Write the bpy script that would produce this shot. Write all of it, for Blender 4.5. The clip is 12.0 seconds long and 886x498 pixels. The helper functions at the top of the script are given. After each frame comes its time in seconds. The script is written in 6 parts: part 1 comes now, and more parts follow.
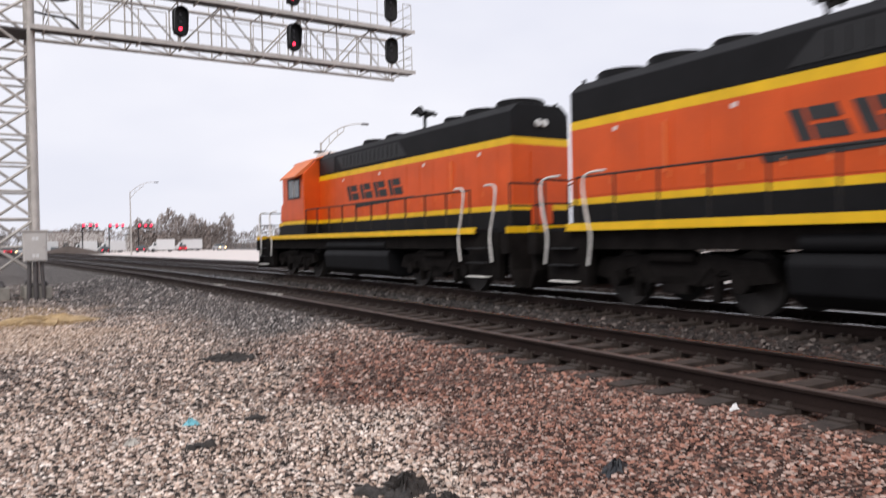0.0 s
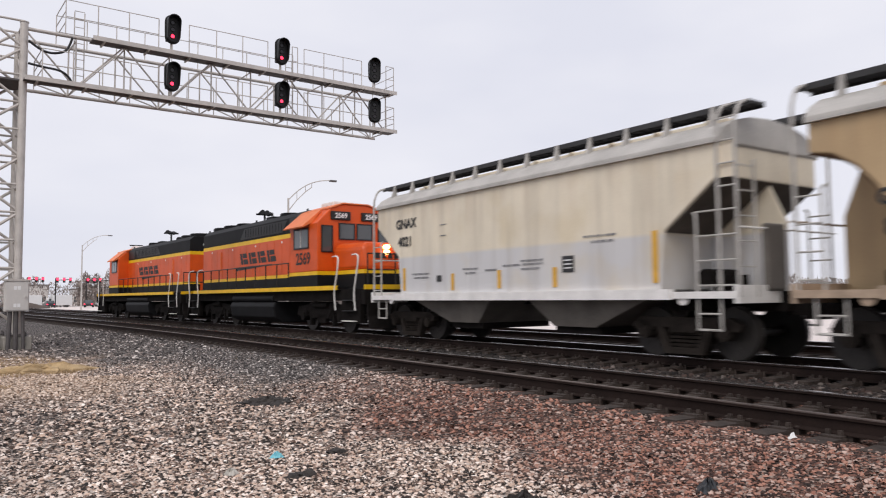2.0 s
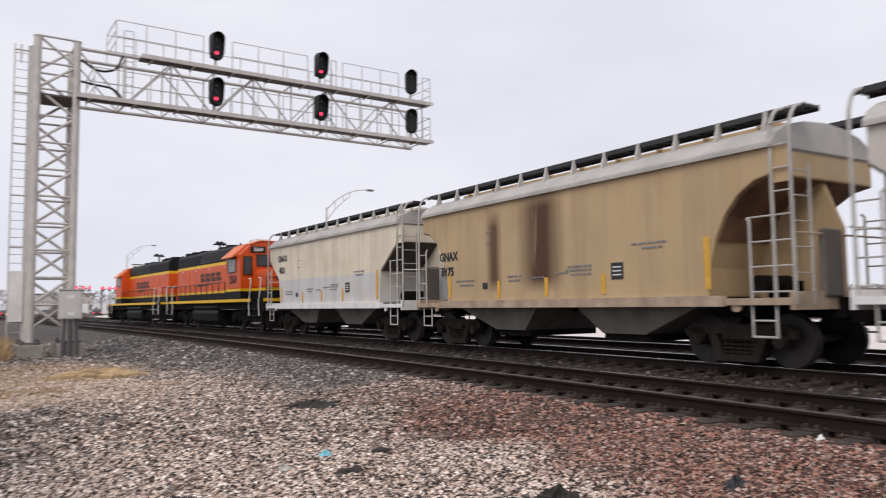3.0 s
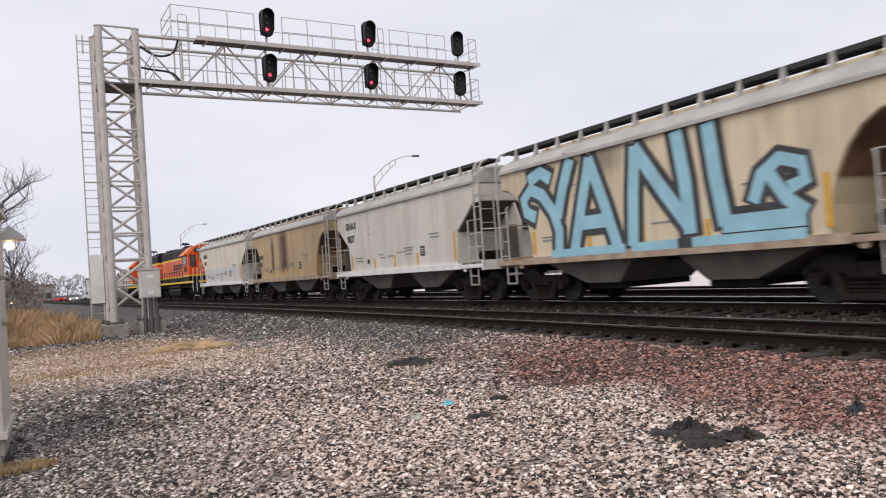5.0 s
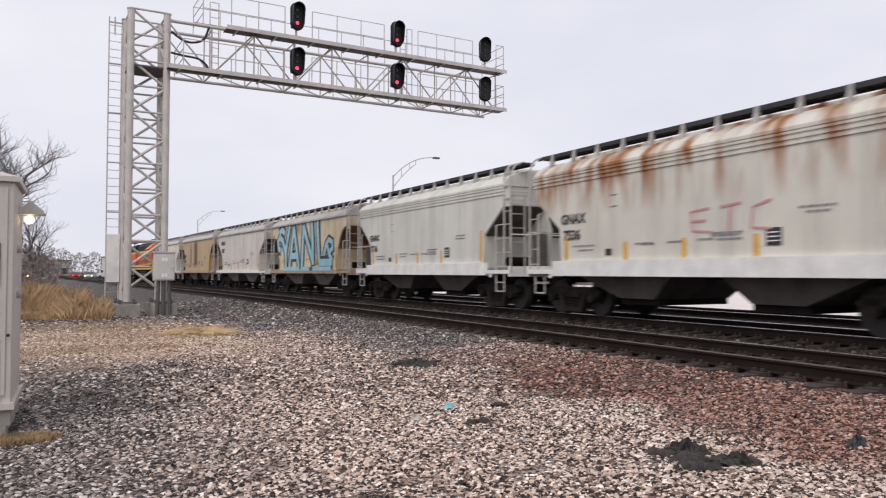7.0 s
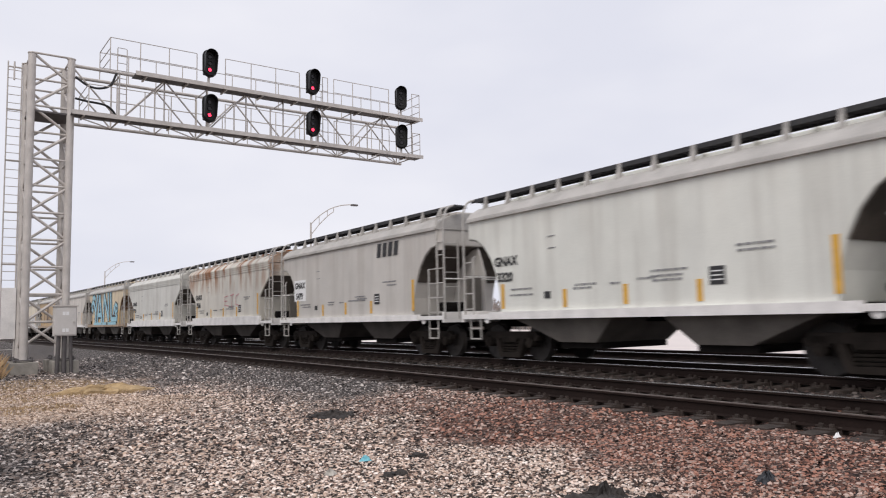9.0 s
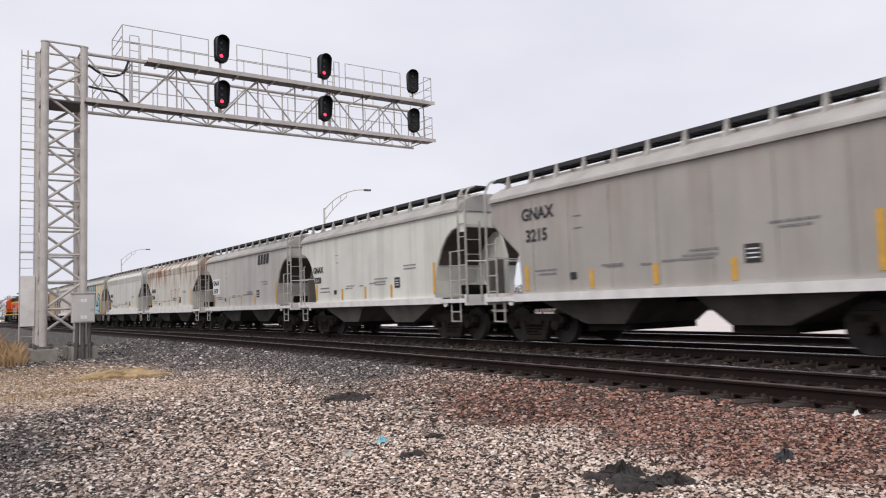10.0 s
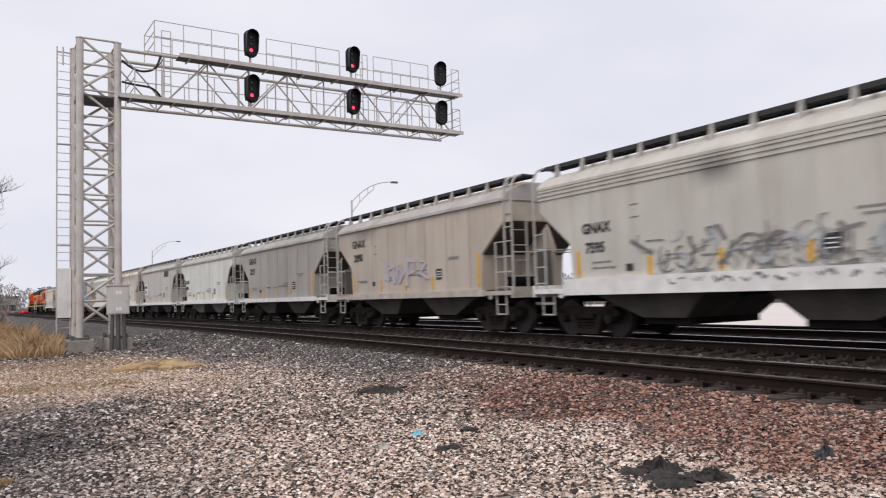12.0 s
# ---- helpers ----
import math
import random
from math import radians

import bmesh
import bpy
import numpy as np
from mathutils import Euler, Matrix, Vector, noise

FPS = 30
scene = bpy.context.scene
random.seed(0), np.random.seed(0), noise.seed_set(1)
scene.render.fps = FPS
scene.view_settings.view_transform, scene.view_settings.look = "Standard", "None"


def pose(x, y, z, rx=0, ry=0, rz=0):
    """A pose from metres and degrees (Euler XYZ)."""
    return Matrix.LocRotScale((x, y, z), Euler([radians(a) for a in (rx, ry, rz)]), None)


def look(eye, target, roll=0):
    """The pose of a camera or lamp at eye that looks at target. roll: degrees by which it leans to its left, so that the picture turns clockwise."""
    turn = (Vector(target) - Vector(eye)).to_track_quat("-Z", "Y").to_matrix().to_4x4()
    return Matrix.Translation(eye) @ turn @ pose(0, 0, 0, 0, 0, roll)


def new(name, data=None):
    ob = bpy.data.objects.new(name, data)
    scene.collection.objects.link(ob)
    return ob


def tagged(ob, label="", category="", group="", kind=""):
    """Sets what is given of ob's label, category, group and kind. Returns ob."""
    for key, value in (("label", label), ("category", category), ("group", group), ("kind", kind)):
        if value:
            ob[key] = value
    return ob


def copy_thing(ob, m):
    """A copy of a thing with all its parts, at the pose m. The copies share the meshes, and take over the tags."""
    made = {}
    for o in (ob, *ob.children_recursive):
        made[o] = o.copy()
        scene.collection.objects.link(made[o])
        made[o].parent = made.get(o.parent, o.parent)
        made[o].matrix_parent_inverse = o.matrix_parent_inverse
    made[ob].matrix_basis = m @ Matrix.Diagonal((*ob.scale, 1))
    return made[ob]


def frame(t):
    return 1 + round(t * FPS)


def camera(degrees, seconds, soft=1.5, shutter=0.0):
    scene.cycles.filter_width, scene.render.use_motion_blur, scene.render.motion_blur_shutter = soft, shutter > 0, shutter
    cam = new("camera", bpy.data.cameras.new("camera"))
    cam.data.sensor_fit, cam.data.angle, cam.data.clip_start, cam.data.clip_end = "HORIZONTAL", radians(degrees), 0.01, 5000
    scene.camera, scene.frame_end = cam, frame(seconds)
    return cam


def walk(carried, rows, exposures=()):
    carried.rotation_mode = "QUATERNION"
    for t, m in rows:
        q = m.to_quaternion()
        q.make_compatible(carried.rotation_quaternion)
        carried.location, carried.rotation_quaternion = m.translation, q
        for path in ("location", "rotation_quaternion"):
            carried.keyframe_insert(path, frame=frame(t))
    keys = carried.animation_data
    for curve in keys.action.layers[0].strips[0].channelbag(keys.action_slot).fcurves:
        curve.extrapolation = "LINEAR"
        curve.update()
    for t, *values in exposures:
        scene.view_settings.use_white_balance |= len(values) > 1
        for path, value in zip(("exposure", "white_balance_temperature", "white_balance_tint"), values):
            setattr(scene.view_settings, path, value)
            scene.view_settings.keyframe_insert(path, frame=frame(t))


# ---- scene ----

# camera: handheld, standing beside the tracks; z = 0 is the top of rail
cam = camera(61.7, 12.0, soft=1.1, shutter=0.3)
PATH = [
    (0, 2.430, 0.153, 1.306, 89.19, 1.14, -29.71),
    (0.5, 2.116, 0.289, 1.221, 95.02, 2.11, -32.60),
    (1, 1.761, 0.341, 1.211, 93.14, 2.96, -32.70),
    (1.5, 1.381, 0.330, 1.163, 92.98, 1.46, -33.04),
    (2, 1.062, 0.316, 1.159, 93.66, 0.56, -33.47),
    (2.5, 0.839, 0.170, 1.173, 94.18, 1.18, -33.66),
    (3, 0.812, -0.028, 1.152, 94.29, 0.69, -30.67),
    (3.2, 0.759, -0.034, 1.137, 93.43, 0.08, -26.25),
    (4.8, 0.054, -0.016, 1.115, 91.92, 3.32, -26.95),
    (5, -0.025, -0.026, 1.107, 91.55, 3.98, -27.29),
    (5.5, -0.154, -0.087, 1.125, 89.86, 3.98, -26.76),
    (6, -0.084, -0.081, 1.116, 89.78, 2.56, -23.42),
    (6.5, 0.008, -0.046, 1.111, 90.25, 0.94, -23.78),
    (7, -0.018, -0.081, 1.112, 91.82, -0.10, -26.30),
    (7.5, -0.062, -0.126, 1.098, 92.94, -0.28, -28.83),
    (7.7, -0.047, -0.120, 1.107, 93.31, -0.19, -29.72),
    (9.3, 0.105, -0.002, 1.114, 95.47, 1.37, -32.46),
    (9.5, 0.110, 0.005, 1.108, 95.22, 1.45, -32.23),
    (10, 0.090, 0.001, 1.081, 94.18, 1.82, -31.30),
    (10.5, 0.030, 0.061, 1.080, 93.60, 2.34, -29.60),
    (11, -0.010, 0.085, 1.081, 93.56, 2.33, -27.98),
    (11.5, -0.032, 0.065, 1.105, 93.55, 2.26, -27.92),
    (12, -0.019, 0.015, 1.119, 93.59, 1.74, -29.31),
]
walk(cam, [(t, pose(x, y, z, rx, ry, rz)) for t, x, y, z, rx, ry, rz in PATH], exposures=[(0, 0.12), (0.5, 0.12), (1.2, 0.05), (2, 0.0), (12, 0.0)])

# ---- light: a bright overcast winter sky ----
world = bpy.data.worlds.new("overcast")
scene.world = world
world.use_nodes = True
wn, wl = world.node_tree.nodes, world.node_tree.links
wn.clear()
w_out, w_bg, w_sky, w_mix = wn.new("ShaderNodeOutputWorld"), wn.new("ShaderNodeBackground"), wn.new("ShaderNodeTexSky"), wn.new("ShaderNodeMix")
w_sky.sky_type, w_sky.sun_disc, w_sky.sun_elevation, w_sky.sun_rotation = "NISHITA", False, radians(38), radians(200)
w_mix.data_type = "RGBA"
w_mix.inputs[0].default_value = 0.98
# soft cloud: slightly thinner and thicker patches of the same white
w_co, w_map, w_noise, w_ramp = wn.new("ShaderNodeTexCoord"), wn.new("ShaderNodeMapping"), wn.new("ShaderNodeTexNoise"), wn.new("ShaderNodeValToRGB")
w_map.inputs["Scale"].default_value = (1.6, 1.6, 4.0)
w_noise.inputs["Scale"].default_value, w_noise.inputs["Detail"].default_value, w_noise.inputs["Roughness"].default_value = 1.3, 4, 0.5
w_ramp.color_ramp.elements[0].position, w_ramp.color_ramp.elements[1].position = 0.34, 0.68
w_ramp.color_ramp.elements[0].color, w_ramp.color_ramp.elements[1].color = (0.765, 0.775, 0.87, 1), (0.90, 0.895, 0.955, 1)
wl.new(w_co.outputs["Generated"], w_map.inputs[0])
wl.new(w_map.outputs[0], w_noise.inputs["Vector"])
wl.new(w_noise.outputs[0], w_ramp.inputs[0])
w_gain = wn.new("ShaderNodeVectorMath")
w_gain.operation = "SCALE"
w_gain.inputs["Scale"].default_value = 10.0
wl.new(w_ramp.outputs[0], w_gain.inputs[0])
wl.new(w_gain.outputs[0], w_mix.inputs[7])
wl.new(w_sky.outputs[0], w_mix.inputs[6])
wl.new(w_mix.outputs[2], w_bg.inputs[0])
w_bg.inputs[1].default_value = 0.1
wl.new(w_bg.outputs[0], w_out.inputs[0])
sun = new("sun", bpy.data.lights.new("sun", "SUN"))
sun.data.energy, sun.data.angle, sun.data.color = 1.5, radians(35), (1, 0.935, 0.865)
sun.matrix_world = look((0, 0, 50), (34, 30, 0))
scene.view_settings.exposure = 0.0


# ---- materials ----
def mat(name, base, rough=0.6, metal=0.0, dark=0.7, light=1.12, scale=3.0, grain=45.0, bump=0.15, emit=None, spec=0.4, tint=None, space="Object"):
    """Two scales of variation: broad patches and fine grain."""
    m = bpy.data.materials.new(name)
    m.use_nodes = True
    n, l = m.node_tree.nodes, m.node_tree.links
    b = n["Principled BSDF"]
    b.inputs["Roughness"].default_value, b.inputs["Metallic"].default_value = rough, metal
    b.inputs["Specular IOR Level"].default_value = spec
    co = n.new("ShaderNodeTexCoord")
    n1, n2 = n.new("ShaderNodeTexNoise"), n.new("ShaderNodeTexNoise")
    n1.inputs["Scale"].default_value, n1.inputs["Detail"].default_value = scale, 5
    n2.inputs["Scale"].default_value, n2.inputs["Detail"].default_value = grain, 3
    for k in (n1, n2):
        l.new(co.outputs[space], k.inputs["Vector"])
    add = n.new("ShaderNodeMath")
    add.operation = "MULTIPLY_ADD"
    l.new(n2.outputs[0], add.inputs[0])
    add.inputs[1].default_value = 0.45
    l.new(n1.outputs[0], add.inputs[2])
    ramp = n.new("ShaderNodeValToRGB")
    ramp.color_ramp.elements[0].position, ramp.color_ramp.elements[1].position = 0.45, 0.98
    t = tint or base
    ramp.color_ramp.elements[0].color = (*[c * dark for c in t], 1)
    ramp.color_ramp.elements[1].color = (*[min(1, c * light) for c in base], 1)
    l.new(add.outputs[0], ramp.inputs[0])
    l.new(ramp.outputs[0], b.inputs["Base Color"])
    if bump:
        bp = n.new("ShaderNodeBump")
        bp.inputs["Strength"].default_value, bp.inputs["Distance"].default_value = bump, 0.01
        l.new(n2.outputs[0], bp.inputs["Height"])
        l.new(bp.outputs[0], b.inputs["Normal"])
    if emit:
        b.inputs["Emission Color"].default_value = (*emit[:3], 1)
        b.inputs["Emission Strength"].default_value = emit[3]
    return m


def hopper_paint(name, base, low=None, rust=0.0, spots=(), grime=(0.16, 0.12, 0.09), rusty=(0.30, 0.12, 0.035)):
    """Weathered car paint: vertical streaks, a lower colour band, rust that runs down from the eaves, and one brown spill."""
    m = mat(name, base, 0.55, 0, 0.84, 1.06, 0.8, 30, 0.05)
    n, l = m.node_tree.nodes, m.node_tree.links
    b = n["Principled BSDF"]
    col = b.inputs["Base Color"].links[0].from_socket
    co = next(k for k in n if k.type == "TEX_COORD")
    sep = n.new("ShaderNodeSeparateXYZ")
    l.new(co.outputs["Object"], sep.inputs[0])

    def streaks(sy, sz, seed, lo, hi):
        mp, nz, rr = n.new("ShaderNodeMapping"), n.new("ShaderNodeTexNoise"), n.new("ShaderNodeMapRange")
        mp.inputs["Scale"].default_value = (0.6, sy, sz)
        mp.inputs["Location"].default_value = (seed, seed * 1.7, seed)
        nz.inputs["Scale"].default_value, nz.inputs["Detail"].default_value = 1.0, 6
        l.new(co.outputs["Object"], mp.inputs[0])
        l.new(mp.outputs[0], nz.inputs["Vector"])
        l.new(nz.outputs[0], rr.inputs[0])
        rr.inputs[1].default_value, rr.inputs[2].default_value = lo, hi
        return rr.outputs[0]

    def math1(op, a, v):
        k = n.new("ShaderNodeMath")
        k.operation, k.use_clamp = op, op != "SUBTRACT"
        l.new(a, k.inputs[0])
        if isinstance(v, float):
            k.inputs[1].default_value = v
        else:
            l.new(v, k.inputs[1])
        return k.outputs[0]

    def ranged(a, lo, hi):
        k = n.new("ShaderNodeMapRange")
        l.new(a, k.inputs[0])
        k.inputs[1].default_value, k.inputs[2].default_value = lo, hi
        return k.outputs[0]

    def mixed(fac, colour):
        nonlocal col
        k = n.new("ShaderNodeMix")
        k.data_type = "RGBA"
        l.new(fac, k.inputs[0])
        l.new(col, k.inputs[6])
        k.inputs[7].default_value = (*colour, 1)
        col = k.outputs[2]

    if low:
        mixed(math1("MULTIPLY", ranged(sep.outputs[2], 2.28, 2.2), 0.8), low)
        mixed(math1("MULTIPLY", streaks(0.8, 0.9, 9.0, 0.52, 0.7), 0.35), (0.62, 0.5, 0.3))
    mixed(math1("MULTIPLY", streaks(2.3, 0.14, 3.0, 0.5, 0.8), 0.34), grime)
    mixed(math1("MULTIPLY", streaks(1.1, 0.3, 5.0, 0.5, 0.75), 0.3), (0.9 * base[0], 0.9 * base[1], 0.92 * base[2]))
    if rust:
        top = ranged(sep.outputs[2], 2.5, 3.45)
        run = math1("MULTIPLY", streaks(2.2, 0.45, 1.0, 0.44, 0.6), top)
        mixed(math1("MULTIPLY", run, rust), rusty)
    for y, half, z0, z1, strength, colour in spots:
        d = math1("SUBTRACT", sep.outputs[1], y)
        ab = n.new("ShaderNodeMath")
        ab.operation = "ABSOLUTE"
        l.new(d, ab.inputs[0])
        near = math1("MULTIPLY", ranged(ab.outputs[0], half, half * 0.25), streaks(2.6, 0.3, 7.0 + y, 0.14, 0.36))
        near = math1("MULTIPLY", near, ranged(sep.outputs[2], z0, z0 + 0.35))
        near = math1("MULTIPLY", near, ranged(sep.outputs[2], z1 + 0.3, z1 - 0.2))
        mixed(math1("MULTIPLY", near, strength), colour)
    l.new(col, b.inputs["Base Color"])
    return m


RUST_STEEL = mat("rusty_rail_steel", (0.022, 0.014, 0.012), 0.85, 0.0, 0.6, 1.2, 2, 40, 0.3, spec=0.15)
RAIL_HEAD = mat("polished_rail_head", (0.62, 0.6, 0.6), 0.22, 1.0, 0.8, 1.1, 3, 60, 0.03)
TIE_WOOD = mat("creosoted_wood", (0.042, 0.031, 0.026), 0.85, 0, 0.55, 1.5, 6, 60, 0.5)
GALV = mat("galvanised_steel", (0.54, 0.505, 0.475), 0.5, 0.15, 0.8, 1.1, 3, 40, 0.05)
# dark copy of the galvanised steel, with the decks' shade in its colour
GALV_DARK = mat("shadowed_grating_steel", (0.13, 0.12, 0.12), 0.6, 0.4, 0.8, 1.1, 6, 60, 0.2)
CABLE = mat("black_cable_rubber", (0.02, 0.02, 0.022), 0.6)
CONCRETE = mat("footing_concrete", (0.30, 0.28, 0.25), 0.9, 0, 0.7, 1.15, 4, 60, 0.3)
SIGNAL_BLACK = mat("signal_black_paint", (0.012, 0.012, 0.013), 0.5, 0, 0.7, 1.2, 4, 40, 0.05)
LAMP_RED = mat("lit_red_lens", (0.5, 0.02, 0.03), 0.3, emit=(1.0, 0.03, 0.08, 3.2))
LAMP_OFF = mat("dark_lens", (0.02, 0.015, 0.02), 0.2)
CABINET = mat("cabinet_grey_paint", (0.55, 0.505, 0.47), 0.55, 0.1, 0.86, 1.06, 1.2, 30, 0.05)
BOX_GREY = mat("box_grey_paint", (0.62, 0.595, 0.57), 0.5, 0.2, 0.88, 1.05, 3, 30, 0.04)
ORANGE = mat("locomotive_orange_paint", (0.68, 0.088, 0.007), 0.42, 0, 0.82, 1.1, 1.3, 30, 0.03)
ORANGE_FADED = mat("faded_orange_paint", (0.78, 0.2, 0.06), 0.5, 0, 0.85, 1.08, 2, 30, 0.03)
LOCO_BLACK = mat("locomotive_black_paint", (0.007, 0.007, 0.008), 0.6, 0, 0.7, 1.5, 1.5, 30, 0.05, spec=0.18)
YELLOW = mat("locomotive_yellow_paint", (0.88, 0.53, 0.008), 0.45, 0, 0.8, 1.06, 2, 40, 0.03)
UNDER = mat("grimy_underframe_iron", (0.011, 0.0095, 0.009), 0.85, 0.0, 0.6, 1.5, 3, 30, 0.3, spec=0.06)
TRUCK_IRON = mat("brown_truck_casting", (0.028, 0.023, 0.02), 0.85, 0.0, 0.6, 1.5, 3, 30, 0.3, spec=0.1)
WHEEL_STEEL = mat("worn_wheel_steel", (0.035, 0.031, 0.029), 0.6, 0.3, 0.7, 1.3, 4, 30, 0.1)
WHITE_RAIL = mat("white_handrail_paint", (0.75, 0.73, 0.7), 0.5, 0, 0.8, 1.1, 5, 40, 0.03)
GLASS = mat("tinted_cab_glass", (0.06, 0.07, 0.075), 0.08, 0, 0.9, 1.1, 2, 20, 0, spec=0.8)
HEADLIGHT = mat("lit_headlight", (1, 0.8, 0.5), 0.3, emit=(1.0, 0.62, 0.22, 9.0))
LENS_CLEAR = mat("headlight_glass", (0.7, 0.72, 0.72), 0.15)
BAY_DARK = mat("hopper_bay_dark_grey", (0.075, 0.066, 0.06), 0.8, 0, 0.6, 1.3, 1.5, 30, 0.1, spec=0.2)
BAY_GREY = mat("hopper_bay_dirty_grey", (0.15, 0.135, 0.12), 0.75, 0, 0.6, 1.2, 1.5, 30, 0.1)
SILL_WHITE = mat("side_sill_white_paint", (0.86, 0.84, 0.82), 0.6, 0, 0.78, 1.04, 2.5, 30, 0.05)
GRATING = mat("dark_running_board_grating", (0.05, 0.05, 0.052), 0.7, 0.3, 0.7, 1.2, 5, 60, 0.2)
DECAL = mat("black_stencil_paint", (0.03, 0.03, 0.032), 0.6, 0, 0.8, 1.3, 5, 50, 0.02)
DECAL_GREY = mat("faded_stencil_paint", (0.2, 0.2, 0.21), 0.6, 0, 0.8, 1.3, 5, 50, 0.02)
STRIPE = mat("reflective_yellow_strip", (0.75, 0.42, 0.06), 0.5, 0, 0.75, 1.1, 6, 40, 0.02)
SPRAY_BLUE = mat("light_blue_spray_paint", (0.33, 0.58, 0.68), 0.6, 0, 0.85, 1.1, 2, 30, 0.02)
SPRAY_BLACK = mat("black_spray_paint", (0.05, 0.05, 0.055), 0.7, 0, 0.7, 1.6, 2, 30, 0.02)
SPRAY_PINK = mat("pink_spray_paint", (0.62, 0.26, 0.28), 0.6, 0, 0.85, 1.1, 2, 30, 0.02)
SPRAY_FADED_BLUE = mat("worn_blue_spray", (0.34, 0.45, 0.58), 0.65, 0, 0.88, 1.1, 3, 30, 0.02)
SPRAY_FADED_PINK = mat("worn_pink_spray", (0.58, 0.44, 0.46), 0.65, 0, 0.88, 1.1, 3, 30, 0.02)
SPRAY_FADED = mat("faded_blue_grey_spray", (0.40, 0.435, 0.45), 0.65, 0, 0.88, 1.1, 3, 30, 0.02)
WASHED = mat("washed_out_spray", (0.44, 0.455, 0.45), 0.6, 0, 0.9, 1.12, 9, 40, 0.02)
WASHED_PALE = mat("rubbed_pale_spray", (0.50, 0.485, 0.465), 0.6, 0, 0.92, 1.08, 9, 40, 0.02)
SCRAWL = mat("thin_black_scrawl", (0.13, 0.125, 0.12), 0.7, 0, 0.6, 2.4, 5, 30, 0.02)
SIGN_WHITE = mat("white_sign_enamel", (0.82, 0.82, 0.82), 0.4, 0, 0.92, 1.03, 4, 30, 0.0)
SIGN_RED = mat("red_sign_enamel", (0.55, 0.05, 0.05), 0.4)
WARM_LAMP = mat("lit_warm_bulb", (1, 0.8, 0.5), 0.3, emit=(1.0, 0.66, 0.32, 5.0))
GRASS_DRY = mat("dry_winter_grass", (0.53, 0.37, 0.21), 0.9, 0, 0.85, 1.15, 0.9, 9, 0.0, tint=(0.24, 0.14, 0.07))
STRAW = mat("flattened_straw", (0.42, 0.30, 0.165), 0.95, 0, 0.5, 1.3, 5, 50, 0.4)
BARK = mat("bare_bark", (0.12, 0.1, 0.095), 0.9, 0, 0.6, 1.3, 3, 30, 0.4)
# bare wood lightened so that distance haze is part of its colour
FAR_WOOD = mat("haze_pale_thicket", (0.27, 0.23, 0.21), 0.95, 0, 0.5, 1.5, 0.3, 3, 0.0)
PALE_LOT = mat("pale_concrete_paving", (0.70, 0.63, 0.60), 0.85, 0, 0.9, 1.04, 0.15, 8, 0.05)
ASPHALT = mat("road_asphalt", (0.17, 0.165, 0.16), 0.8, 0, 0.8, 1.15, 0.3, 20, 0.1)
MUD = mat("black_wet_mud", (0.024, 0.02, 0.018), 0.65, 0, 0.4, 2.2, 14, 70, 0.8)
TARP = mat("black_torn_plastic", (0.02, 0.022, 0.026), 0.35, 0, 0.7, 1.6, 4, 30, 0.1)
BLUE_LITTER = mat("light_blue_plastic_film", (0.22, 0.6, 0.7), 0.35, 0, 0.85, 1.1, 6, 40, 0.05)
LADDER_GREY = mat("ladder_grey_paint", (0.48, 0.46, 0.435), 0.6, 0, 0.7, 1.1, 4, 40, 0.05)
ROOF_GREY = mat("weathered_roof_grey", (0.48, 0.46, 0.435), 0.65, 0.1, 0.75, 1.12, 1.5, 30, 0.08)
PALE_WOOD = mat("bleached_board", (0.5, 0.48, 0.44), 0.8, 0, 0.75, 1.1, 5, 50, 0.2)


# ---- geometry helpers ----
def box(bm, x0, x1, y0, y1, z0, z1):
    v = [bm.verts.new(p) for p in ((x0, y0, z0), (x1, y0, z0), (x1, y1, z0), (x0, y1, z0), (x0, y0, z1), (x1, y0, z1), (x1, y1, z1), (x0, y1, z1))]
    for f in ((3, 2, 1, 0), (4, 5, 6, 7), (0, 1, 5, 4), (1, 2, 6, 5), (2, 3, 7, 6), (3, 0, 4, 7)):
        bm.faces.new([v[i] for i in f])
    return v


def rod(bm, p, q, r, sides=8, r2=None):
    p, q = Vector(p), Vector(q)
    d = (q - p).normalized()
    a = d.orthogonal().normalized()
    b = d.cross(a)
    r2 = r if r2 is None else r2
    c0, c1 = [], []
    for i in range(sides):
        t = 2 * math.pi * i / sides
        w = a * math.cos(t) + b * math.sin(t)
        c0.append(bm.verts.new(p + w * r))
        c1.append(bm.verts.new(q + w * r2))
    for i in range(sides):
        j = (i + 1) % sides
        bm.faces.new((c0[i], c0[j], c1[j], c1[i]))
    bm.faces.new(c0[::-1])
    bm.faces.new(c1)


